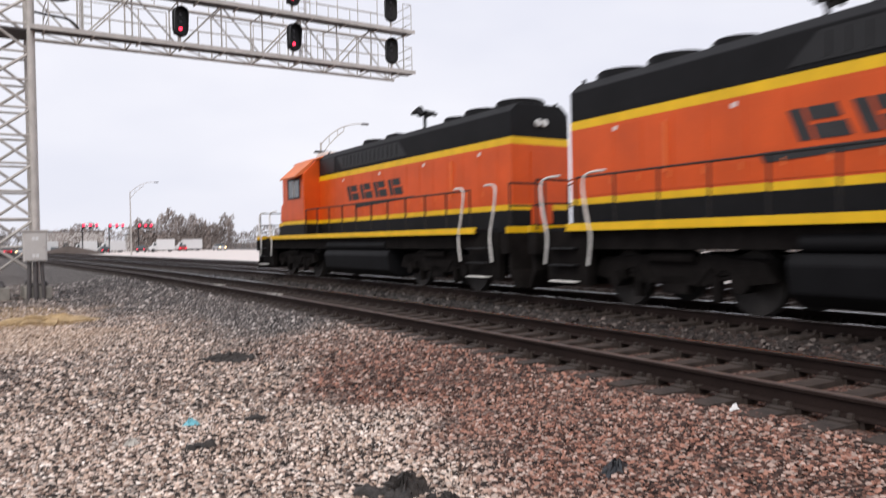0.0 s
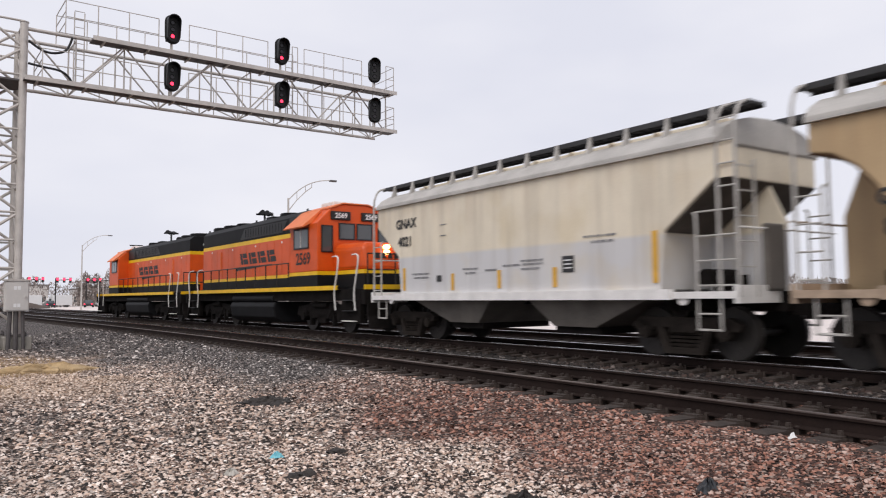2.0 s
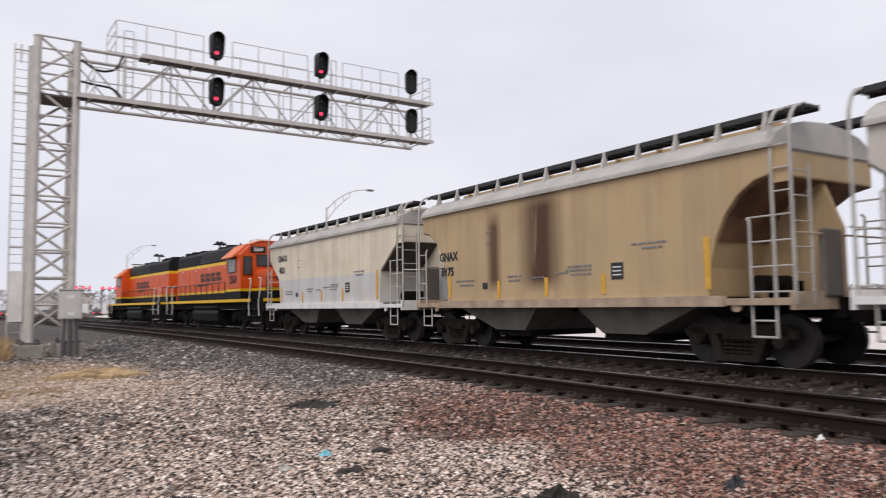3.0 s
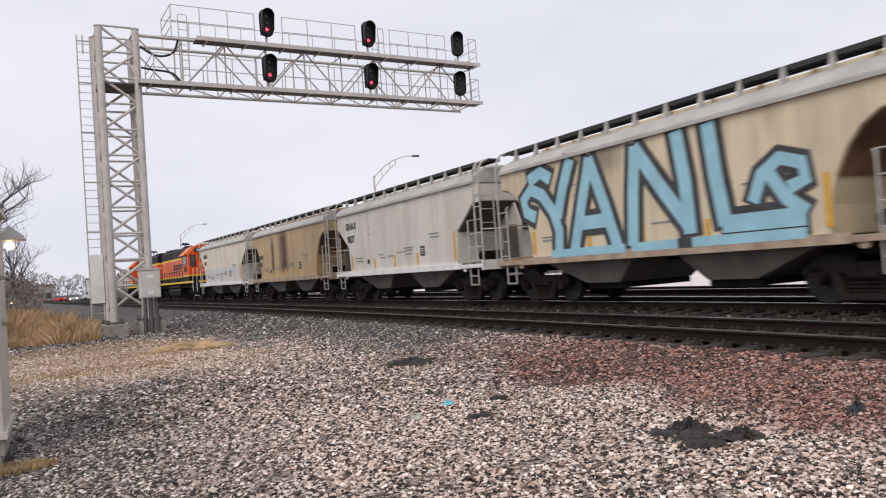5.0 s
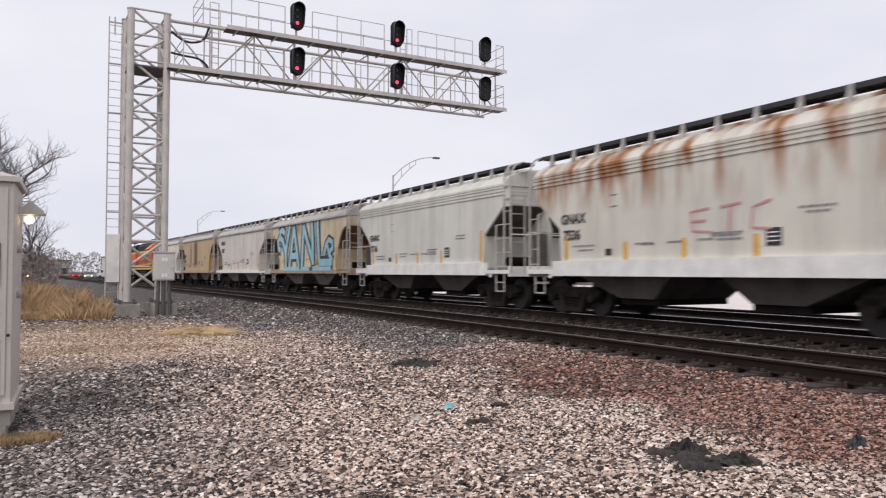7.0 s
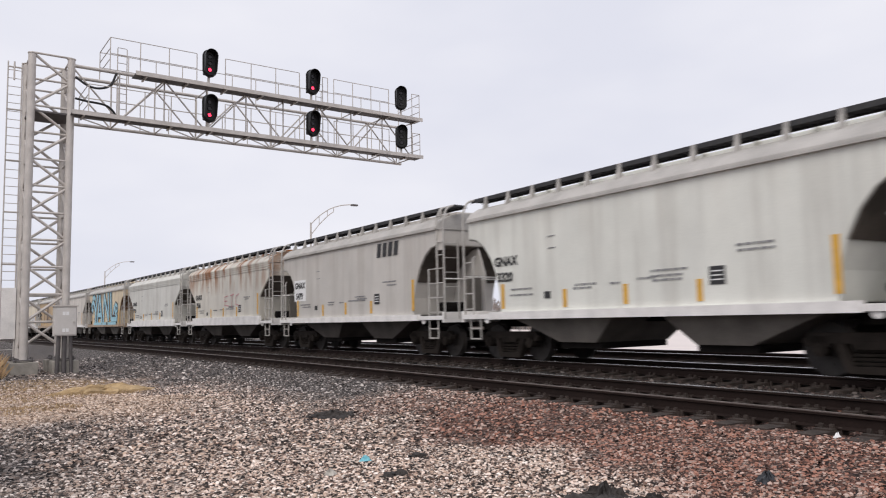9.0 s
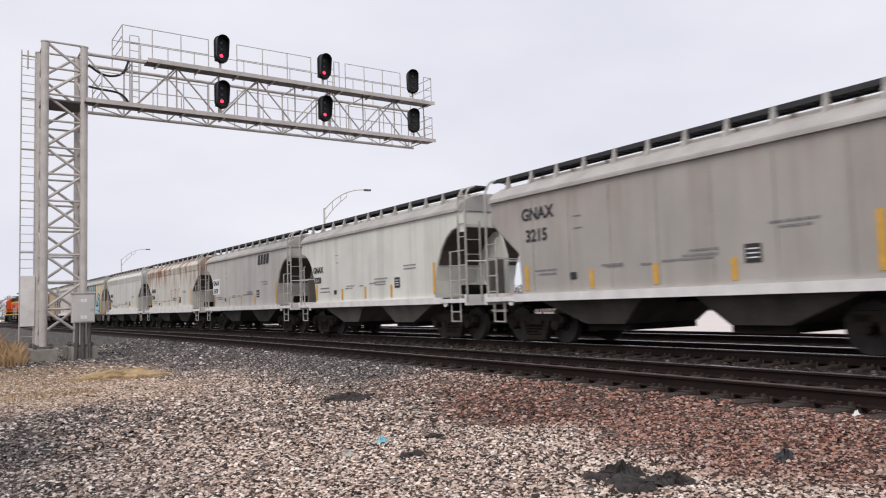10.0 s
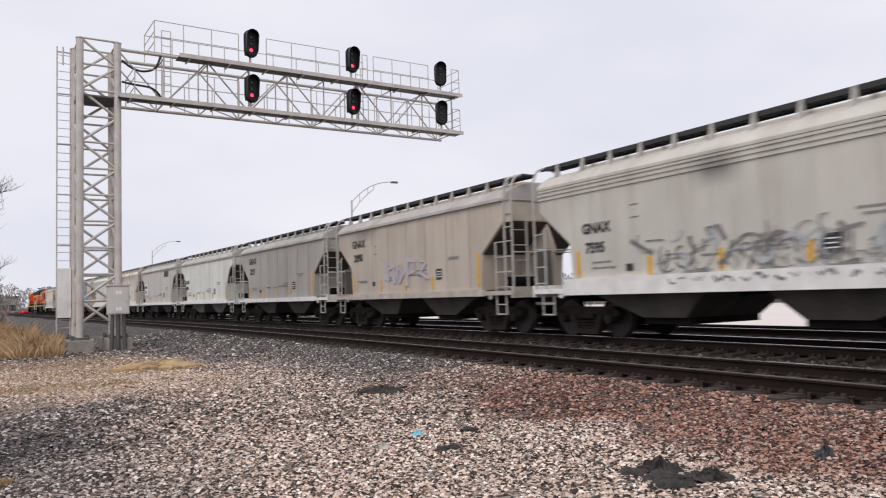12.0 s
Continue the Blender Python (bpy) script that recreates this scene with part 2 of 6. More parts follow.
def path_rod(bm, pts, r, sides=6):
    """One bent tube through pts, mitred at the bends."""
    pts = [Vector(p) for p in pts]
    pts = [p for i, p in enumerate(pts) if i == 0 or (p - pts[i - 1]).length > 1e-5]
    rings, ref = [], None
    for i, p in enumerate(pts):
        d0 = (p - pts[i - 1]).normalized() if i else (pts[1] - p).normalized()
        d1 = (pts[i + 1] - p).normalized() if i + 1 < len(pts) else d0
        d = (d0 + d1).normalized() if (d0 + d1).length > 0.1 else d0
        a = (ref - d * ref.dot(d)).normalized() if ref and (ref - d * ref.dot(d)).length > 0.1 else d.orthogonal().normalized()
        b, ref = d.cross(a), a
        grow = min(1.4, 1 / max(0.5, d.dot(d1)))
        bend = (d1 - d0)
        ring = []
        for k in range(sides):
            w = (a * math.cos(2 * math.pi * k / sides) + b * math.sin(2 * math.pi * k / sides)) * r
            if bend.length > 0.05:
                n = bend.normalized()
                w += n * w.dot(n) * (grow - 1)
            ring.append(bm.verts.new(p + w))
        rings.append(ring)
    for p, q in zip(rings, rings[1:]):
        for k in range(sides):
            bm.faces.new((p[k], p[(k + 1) % sides], q[(k + 1) % sides], q[k]))
    bm.faces.new(rings[0][::-1])
    bm.faces.new(rings[-1])


def prism(bm, poly, axis, lo, hi):
    """A polygon in the two other axes, drawn out along axis."""
    def put(a, b, c):
        return {"x": (c, a, b), "y": (a, c, b), "z": (a, b, c)}[axis]
    v0 = [bm.verts.new(put(a, b, lo)) for a, b in poly]
    v1 = [bm.verts.new(put(a, b, hi)) for a, b in poly]
    k = len(poly)
    for i in range(k):
        j = (i + 1) % k
        bm.faces.new((v0[i], v0[j], v1[j], v1[i]))
    bm.faces.new(v0[::-1])
    bm.faces.new(v1)


def mesh_of(name, bm, material):
    bmesh.ops.recalc_face_normals(bm, faces=bm.faces)
    me = bpy.data.meshes.new(name)
    bm.to_mesh(me)
    bm.free()
    me.materials.append(material)
    return me


def smooth(me, limit=40):
    me.shade_smooth()
    me.set_sharp_from_angle(angle=radians(limit))
    return me


def part(name, bm, material, parent=None, label="", bevel=0.0, m=None, round_=False):
    me = mesh_of(name, bm, material)
    if round_:
        smooth(me)
    ob = new(name, me)
    if parent is not None:
        ob.parent = parent
    if m is not None:
        ob.matrix_basis = m
    if bevel:
        k = ob.modifiers.new("bevel", "BEVEL")
        k.width, k.segments, k.limit_method = bevel, 2, "ANGLE"
    return tagged(ob, label)


def shared(name, me, parent, m):
    ob = new(name, me)
    ob.parent, ob.matrix_basis = parent, m
    return ob


def thing(name, m, label, category, group="", kind=""):
    ob = new(name)
    ob.empty_display_size = 0.3
    ob.matrix_basis = m
    return tagged(ob, label, category, group, kind)


def lettering(name, text, size, material, parent, m, label="", shear=0.0, width=1.0, bold=0.0):
    """Built-in font as a flat mesh, 3 mm thick, in the local xy plane of m."""
    cu = bpy.data.curves.new(name, "FONT")
    cu.body, cu.size, cu.align_x, cu.extrude, cu.shear, cu.offset = text, size, "CENTER", 0.003, shear, bold
    cu.resolution_u = 3
    tmp = new(name, cu)
    bpy.context.view_layer.update()
    me = bpy.data.meshes.new_from_object(tmp.evaluated_get(bpy.context.evaluated_depsgraph_get()))
    bpy.data.objects.remove(tmp)
    me.name = name
    me.materials.clear()
    me.materials.append(material)
    ob = new(name, me)
    ob.parent, ob.matrix_basis = parent, m @ Matrix.Diagonal((width, 1, 1, 1))
    return tagged(ob, label)


# the tracks lie on one wide curve to the left that runs out into a straight
RADIUS = 650.0
C1, C2, C3 = 8.87, 13.25, 17.65
GAUGE = 1.51
STRETCH = 1.01325                        # true metres along the train's track for one of s
CURVE_END = 47.0
END_ANGLE = CURVE_END * STRETCH / (RADIUS + C2)


def arc_angle(s):
    return min(s, CURVE_END) * STRETCH / (RADIUS + C2)


def on_arc(off, s, z=0.0):
    a, run = arc_angle(s), max(0.0, s - CURVE_END) * STRETCH
    return Vector(((RADIUS + off) * math.cos(a) - RADIUS - run * math.sin(a), (RADIUS + off) * math.sin(a) + run * math.cos(a), z))


def arc_pose(off, s, z=0.0, turn=0.0):
    p = on_arc(off, s, z)
    return pose(p.x, p.y, p.z, 0, 0, math.degrees(arc_angle(s)) + turn)


def track_off(x, y):
    """How far a place lies to the right of the curve's own line."""
    along = -(x + RADIUS) * math.sin(END_ANGLE) + y * math.cos(END_ANGLE)
    straight = (x + RADIUS) * math.cos(END_ANGLE) + y * math.sin(END_ANGLE)
    return np.where(along > 0, straight, np.hypot(x + RADIUS, y)) - RADIUS


# ---- ground ----
def ground_height(x, y):
    r = track_off(x, y)
    def ease(a, b, v):
        t = np.clip((v - a) / (b - a), 0, 1)
        return t * t * (3 - 2 * t)
    z = -0.44 + 0.205 * ease(5.0, 7.6, r) - 0.25 * ease(20.0, 21.8, r)
    z = z + 0.03 * ease(6.6, 7.5, r) * (1 - ease(7.85, 8.05, r))
    z = z - 0.05 * ease(9, 24, y) * (1 - ease(5.0, 7.6, r))
    bumps = 0.02 * np.sin(x * 1.9 + 0.7 * y) * np.sin(y * 1.3) + 0.015 * np.sin(x * 4.1 + 1.3) * np.sin(y * 3.7 + x)
    return z + bumps * (1 - ease(6.5, 7.6, r))


def gravel_material(name, stones):
    """Mixed gravel: pale limestone, dark cinders to one side, pink quartzite ballast by the rails. For loose stones each island
    takes its own shade; the sheet below them takes cells."""
    m = bpy.data.materials.new(name)
    m.use_nodes = True
    n, l = m.node_tree.nodes, m.node_tree.links
    b = n["Principled BSDF"]
    b.inputs["Roughness"].default_value, b.inputs["Specular IOR Level"].default_value = 0.85, 0.3
    geo = n.new("ShaderNodeNewGeometry")
    if stones:
        rnd = geo.outputs["Random Per Island"]
    else:
        vor = n.new("ShaderNodeTexVoronoi")
        vor.inputs["Scale"].default_value = 34
        l.new(geo.outputs["Position"], vor.inputs["Vector"])
        sepc = n.new("ShaderNodeSeparateColor")
        l.new(vor.outputs["Color"], sepc.inputs[0])
        rnd = sepc.outputs[0]

    def ramp(stops):
        k = n.new("ShaderNodeValToRGB")
        k.color_ramp.interpolation = "LINEAR"
        while len(k.color_ramp.elements) < len(stops):
            k.color_ramp.elements.new(0.5)
        for e, (p, c) in zip(k.color_ramp.elements, stops):
            e.position, e.color = p, (*c, 1)
        l.new(rnd, k.inputs[0])
        return k.outputs[0]

    # the sheet's tones are cut to paint in shade between the stones
    gap_shade = 1.0 if stones else 0.62
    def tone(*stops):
        return ramp([(p, tuple(gap_shade * v for v in c)) for p, c in stops])
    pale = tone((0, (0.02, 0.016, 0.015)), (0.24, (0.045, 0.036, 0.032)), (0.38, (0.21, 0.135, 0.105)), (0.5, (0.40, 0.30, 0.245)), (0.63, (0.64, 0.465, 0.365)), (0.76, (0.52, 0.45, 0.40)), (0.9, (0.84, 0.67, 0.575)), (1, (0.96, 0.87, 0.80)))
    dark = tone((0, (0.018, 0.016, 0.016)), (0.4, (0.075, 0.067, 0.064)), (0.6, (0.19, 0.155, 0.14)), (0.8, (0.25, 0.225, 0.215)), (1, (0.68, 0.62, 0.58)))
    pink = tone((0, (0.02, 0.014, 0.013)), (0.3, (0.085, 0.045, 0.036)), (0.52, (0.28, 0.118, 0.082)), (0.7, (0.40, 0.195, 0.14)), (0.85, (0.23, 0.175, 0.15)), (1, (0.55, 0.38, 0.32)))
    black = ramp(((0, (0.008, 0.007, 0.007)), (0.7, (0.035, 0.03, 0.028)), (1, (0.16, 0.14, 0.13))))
    earth = ramp(((0, (0.12, 0.08, 0.055)), (0.35, (0.40, 0.28, 0.20)), (0.7, (0.60, 0.46, 0.36)), (1, (0.78, 0.64, 0.54))))
    sep = n.new("ShaderNodeSeparateXYZ")
    l.new(geo.outputs["Position"], sep.inputs[0])
    nz = n.new("ShaderNodeTexNoise")
    nz.inputs["Scale"].default_value, nz.inputs["Detail"].default_value = 0.55, 4
    l.new(geo.outputs["Position"], nz.inputs["Vector"])

    def op(kind, a, c):
        k = n.new("ShaderNodeMath")
        k.operation = kind
        for i, v in enumerate((a, c)):
            if isinstance(v, (int, float)):
                k.inputs[i].default_value = v
            else:
                l.new(v, k.inputs[i])
        return k.outputs[0]

    def rng(a, lo, hi):
        k = n.new("ShaderNodeMapRange")
        l.new(a, k.inputs[0])
        k.inputs[1].default_value, k.inputs[2].default_value = lo, hi
        return k.outputs[0]

    def mix(f, a, c):
        k = n.new("ShaderNodeMix")
        k.data_type = "RGBA"
        l.new(f, k.inputs[0])
        l.new(a, k.inputs[6])
        l.new(c, k.inputs[7])
        return k.outputs[2]

    wob = op("MULTIPLY", op("SUBTRACT", nz.outputs[0], 0.5), 5.0)
    xw = op("ADD", sep.outputs[0], wob)
    yw = op("ADD", sep.outputs[1], wob)
    # cinders: a wheel-worn strip on the camera's left and the outer ballast further up the line
    left = rng(op("SUBTRACT", xw, op("MULTIPLY", yw, 0.07)), 1.3, -0.5)
    col = mix(op("MULTIPLY", left, 0.86), pale, dark)
    far = op("MULTIPLY", rng(op("SUBTRACT", sep.outputs[0], op("MULTIPLY", wob, 0.3)), 5.0, 6.2), rng(yw, 10.5, 14.0))
    col = mix(far, col, dark)
    fringe = op("MULTIPLY", rng(op("SUBTRACT", sep.outputs[0], op("MULTIPLY", wob, 0.3)), 2.3, 3.6), rng(yw, 18.0, 22.0))
    col = mix(op("MULTIPLY", fringe, 0.9), col, dark)
    red = op("MULTIPLY", rng(op("ADD", xw, op("MULTIPLY", sep.outputs[1], 0.05)), 5.5, 6.6), rng(yw, 13.0, 9.5))
    col = mix(op("MULTIPLY", red, 0.92), col, pink)
    soil = op("MULTIPLY", op("MULTIPLY", rng(yw, 12.8, 15.5), rng(yw, 27.0, 21.0)), rng(xw, 4.6, 3.0))
    col = mix(op("MULTIPLY", soil, 0.88), col, earth)
    bent, run = op("MINIMUM", sep.outputs[1], CURVE_END), op("MAXIMUM", op("SUBTRACT", sep.outputs[1], CURVE_END), 0.0)
    arc = op("ADD", op("ADD", sep.outputs[0], op("MULTIPLY", op("MULTIPLY", bent, bent), 0.5 / RADIUS)), op("MULTIPLY", run, END_ANGLE))
    col = mix(op("MULTIPLY", rng(arc, 4.2, 5.6), rng(sep.outputs[1], 24.0, 34.0)), col, dark)
    # ballast under the train blackened: the shade there is put into its colour
    bed_shade = op("MULTIPLY", rng(arc, 9.4, 10.6), rng(arc, 23.0, 21.0))
    col = mix(op("MULTIPLY", bed_shade, 0.9), col, black)
    l.new(col, b.inputs["Base Color"])
    n2 = n.new("ShaderNodeTexNoise")
    n2.inputs["Scale"].default_value, n2.inputs["Detail"].default_value = (160 if stones else 30), 5
    l.new(geo.outputs["Position"], n2.inputs["Vector"])
    bp = n.new("ShaderNodeBump")
    bp.inputs["Strength"].default_value, bp.inputs["Distance"].default_value = (0.3, 0.004) if stones else (1.0, 0.03)
    if stones:
        l.new(n2.outputs[0], bp.inputs["Height"])
    else:
        h = op("ADD", op("MULTIPLY", vor.outputs["Distance"], -1.5), n2.outputs[0])
        l.new(h, bp.inputs["Height"])
    l.new(bp.outputs[0], b.inputs["Normal"])
    return m


def axis_steps(a, b, step, far):
    out, s, v = list(np.arange(a, b, step)), step, b
    while v < far:
        out.append(v)
        s *= 1.35
        v += s
    s, v = step, a
    low = []
    while v > -far:
        s *= 1.35
        v -= s
        low.append(v)
    return np.array(low[::-1] + out)


def build_ground():
    xs, ys = axis_steps(-5, 23, 0.2, 3500), axis_steps(-2, 36, 0.2, 3500)
    gx, gy = np.meshgrid(xs, ys)
    gz = ground_height(gx, gy)
    rs = np.random.RandomState(4)
    gz = gz + np.where((gx > -5) & (gx < 23) & (gy > -2) & (gy < 36), rs.normal(0, 0.008, gx.shape), 0)
    nx, ny = len(xs), len(ys)
    idx = np.arange(nx * ny).reshape(ny, nx)
    quads = np.stack([idx[:-1, :-1], idx[:-1, 1:], idx[1:, 1:], idx[1:, :-1]], -1).reshape(-1, 4)
    me = bpy.data.meshes.new("ground")
    me.from_pydata(np.stack([gx, gy, gz], -1).reshape(-1, 3).tolist(), [], quads.tolist())
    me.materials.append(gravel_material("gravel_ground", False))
    me.shade_smooth()
    tagged(new("ground", me), "grey, tan and pink gravel ground beside the tracks", "ground", kind="structure")


def stones_object(name, label, count, seed, place, size_lo, size_hi, material, category="gravel"):
    """Loose stones: squashed, jittered octahedra-like lumps, all in one mesh."""
    rs = np.random.RandomState(seed)
    base = np.array([(1, 0, 0), (0.31, 0.95, 0), (-0.81, 0.59, 0), (-0.81, -0.59, 0), (0.31, -0.95, 0), (0.45, 0.33, 0.75), (-0.45, 0.4, 0.8), (-0.1, -0.6, 0.78)])
    faces = np.array([(0, 1, 5), (1, 2, 6), (1, 6, 5), (2, 3, 6), (3, 7, 6), (3, 4, 7), (4, 0, 7), (0, 5, 7), (5, 6, 7)])
    p = place(rs, count)
    k = len(p)
    size = size_lo + (size_hi - size_lo) * rs.rand(k) ** 2.2
    v = np.repeat(base[None], k, 0) * (1 + 0.28 * (rs.rand(k, 8, 1) - 0.5)) + 0.16 * (rs.rand(k, 8, 3) - 0.5)
    v *= (size[:, None] * np.stack([0.7 + 0.6 * rs.rand(k), 0.55 + 0.5 * rs.rand(k), 0.4 + 0.35 * rs.rand(k)], 1))[:, None, :]
    a = rs.rand(k) * 6.283
    t = rs.normal(0, 0.35, k)
    ca, sa, ct, st = np.cos(a), np.sin(a), np.cos(t), np.sin(t)
    x, y, z = v[..., 0], v[..., 1], v[..., 2]
    x, z = x * ct[:, None] + z * st[:, None], -x * st[:, None] + z * ct[:, None]
    x, y = x * ca[:, None] - y * sa[:, None], x * sa[:, None] + y * ca[:, None]
    z0 = ground_height(p[:, 0], p[:, 1]) + size * 0.12
    verts = np.stack([x + p[:, :1], y + p[:, 1:2], z + z0[:, None]], -1).reshape(-1, 3)
    f = (faces[None] + 8 * np.arange(k)[:, None, None]).reshape(-1, 3)
    me = bpy.data.meshes.new(name)
    me.vertices.add(len(verts))
    me.vertices.foreach_set("co", verts.astype(np.float32).ravel())
    me.loops.add(f.size)
    me.loops.foreach_set("vertex_index", f.astype(np.int32).ravel())
    me.polygons.add(len(f))
    me.polygons.foreach_set("loop_start", np.arange(0, f.size, 3, dtype=np.int32))
    me.polygons.foreach_set("loop_total", np.full(len(f), 3, dtype=np.int32))
    me.update(calc_edges=True)
    me.materials.append(material)
    tagged(new(name, me), label, category, kind="stuff")


def build_gravel():
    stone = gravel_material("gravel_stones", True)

    def fan(near, far, lo, hi, power):
        def place(rs, count):
            d = (near ** power + (far ** power - near ** power) * rs.rand(count)) ** (1 / power)
            a = np.radians(lo + (hi - lo) * rs.rand(count))
            p = np.stack([0.3 + d * np.sin(a), d * np.cos(a)], 1)
            r = track_off(p[:, 0], p[:, 1])
            return p[(r < 7.75) & ~((p[:, 0] < -0.5) & (p[:, 1] > 7.8) & (p[:, 1] < 9.3))]
        return place

    stones_object("gravel", "pale and pink loose gravel stones on the ground", 165000, 11, fan(2.0, 9.0, -14, 73, 1.45), 0.009, 0.03, stone)
    stones_object("gravel", "grey and tan loose gravel stones further up the line", 72000, 12, fan(9.0, 22.0, -9, 52, 1.5), 0.014, 0.04, stone)

    stones_object("gravel", "dark gravel stones round the tower foot", 11000, 14, fan(22.0, 40.0, -4, 24, 1.4), 0.03, 0.065, stone)

    def between(rs, count):
        s = -4 + 60 * rs.rand(count) ** 1.5
        off = 9.9 + 2.4 * rs.rand(count)
        return np.array([on_arc(o, v)[:2] for o, v in zip(off, s)])

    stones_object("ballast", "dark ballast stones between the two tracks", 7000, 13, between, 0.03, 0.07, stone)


# ---- tracks ----
def rail_mesh(name, off, s0, s1, head):
    """A flat-bottomed rail swept along the curve: the foot and web, or the bright running head."""
    if head:
        prof = [(-0.036, -0.012), (0.036, -0.012), (0.036, -0.002), (0.028, 0.0), (-0.028, 0.0), (-0.036, -0.002)]
    else:
        prof = [(-0.076, -0.172), (0.076, -0.172), (0.076, -0.16), (0.012, -0.145), (0.01, -0.05), (0.0375, -0.038), (0.0375, -0.0125), (-0.0375, -0.0125), (-0.0375, -0.038), (-0.01, -0.05), (-0.012, -0.145), (-0.076, -0.16)]
    bm = bmesh.new()
    rings = []
    for s in np.arange(s0, s1 + 0.1, 4.0):
        rings.append([bm.verts.new(on_arc(off + a, s, z)) for a, z in prof])
    k = len(prof)
    for p, q in zip(rings, rings[1:]):
        for i in range(k):
            bm.faces.new((p[i], p[(i + 1) % k], q[(i + 1) % k], q[i]))
    bm.faces.new(rings[0])
    bm.faces.new(rings[-1][::-1])
    return bm


def tie_mesh():
    bm = bmesh.new()
    box(bm, -1.3, 1.3, -0.11, 0.11, -0.36, -0.185)
    for sx in (-1, 1):
        c = sx * GAUGE / 2
        box(bm, c - 0.19, c + 0.19, -0.1, 0.1, -0.186, -0.165)
        for dx in (-0.1, 0.1):
            for dy in (-0.06, 0.06):
                box(bm, c + dx - 0.018, c + dx + 0.018, dy - 0.022, dy + 0.022, -0.166, -0.12)
        for dy in (-0.13, 0.13):
            box(bm, c - 0.07, c + 0.07, dy - 0.02, dy + 0.02, -0.24, -0.15)
    return mesh_of("tie", bm, TIE_WOOD)


DULL_HEAD = mat("dull_rail_head", (0.16, 0.13, 0.12), 0.45, 0.7, 0.7, 1.2, 3, 60, 0.05)


def build_tracks():
    tie = tie_mesh()
    for label, c, near in (("empty rusty near track on dark wooden ties", C1, (0, 62)), ("dark track under the passing train", C2, (4, 50)), ("third track beyond the train with bright rails", C3, None)):
        tr = thing("track", Matrix(), label, "railway track", kind="structure")
        for side in (-1, 1):
            r = part("rail", rail_mesh("rail", c + side * GAUGE / 2, -170, 300, False), RUST_STEEL, tr)
            part("rail_head", rail_mesh("rail_head", c + side * GAUGE / 2, -170, 300, True), DULL_HEAD if c == C1 and side < 0 else RAIL_HEAD, r, "worn running surface")
        rest = bmesh.new()
        for i in range(-300, 560):
            s = i * 0.52
            jit = 0.02 * math.sin(i * 12.9)
            if near and near[0] <= s <= near[1]:
                shared("tie", tie, tr, arc_pose(c + jit, s, 0.006 * math.sin(i * 7.7), 0.6 * math.sin(i * 3.1)))
            elif -60 < s < 200:
                p = arc_pose(c, s)
                v = box(rest, -1.3, 1.3, -0.11, 0.11, -0.36, -0.185)
                for k in v:
                    k.co = p @ k.co
        tagged(part("ties", rest, TIE_WOOD, tr), kind="stuff")


# ---- cantilever signal structure ----
ARM = pose(8.04, 29.8, 0, 0, 0, 3.3)
DEPTH = 1.4
SIGNALS = (-0.2, 4.3, 8.86)


def soft_line(pts, k=5):
    """Points along a smooth curve through pts."""
    out = []
    q = [Vector(p) for p in (pts[0], *pts, pts[-1])]
    for a, b, c, d in zip(q, q[1:], q[2:], q[3:]):
        for i in range(k):
            t = i / k
            out.append(0.5 * (2 * b + (c - a) * t + (2 * a - 5 * b + 4 * c - d) * t * t + (3 * b - a - 3 * c + d) * t ** 3))
    return out + [q[-1]]


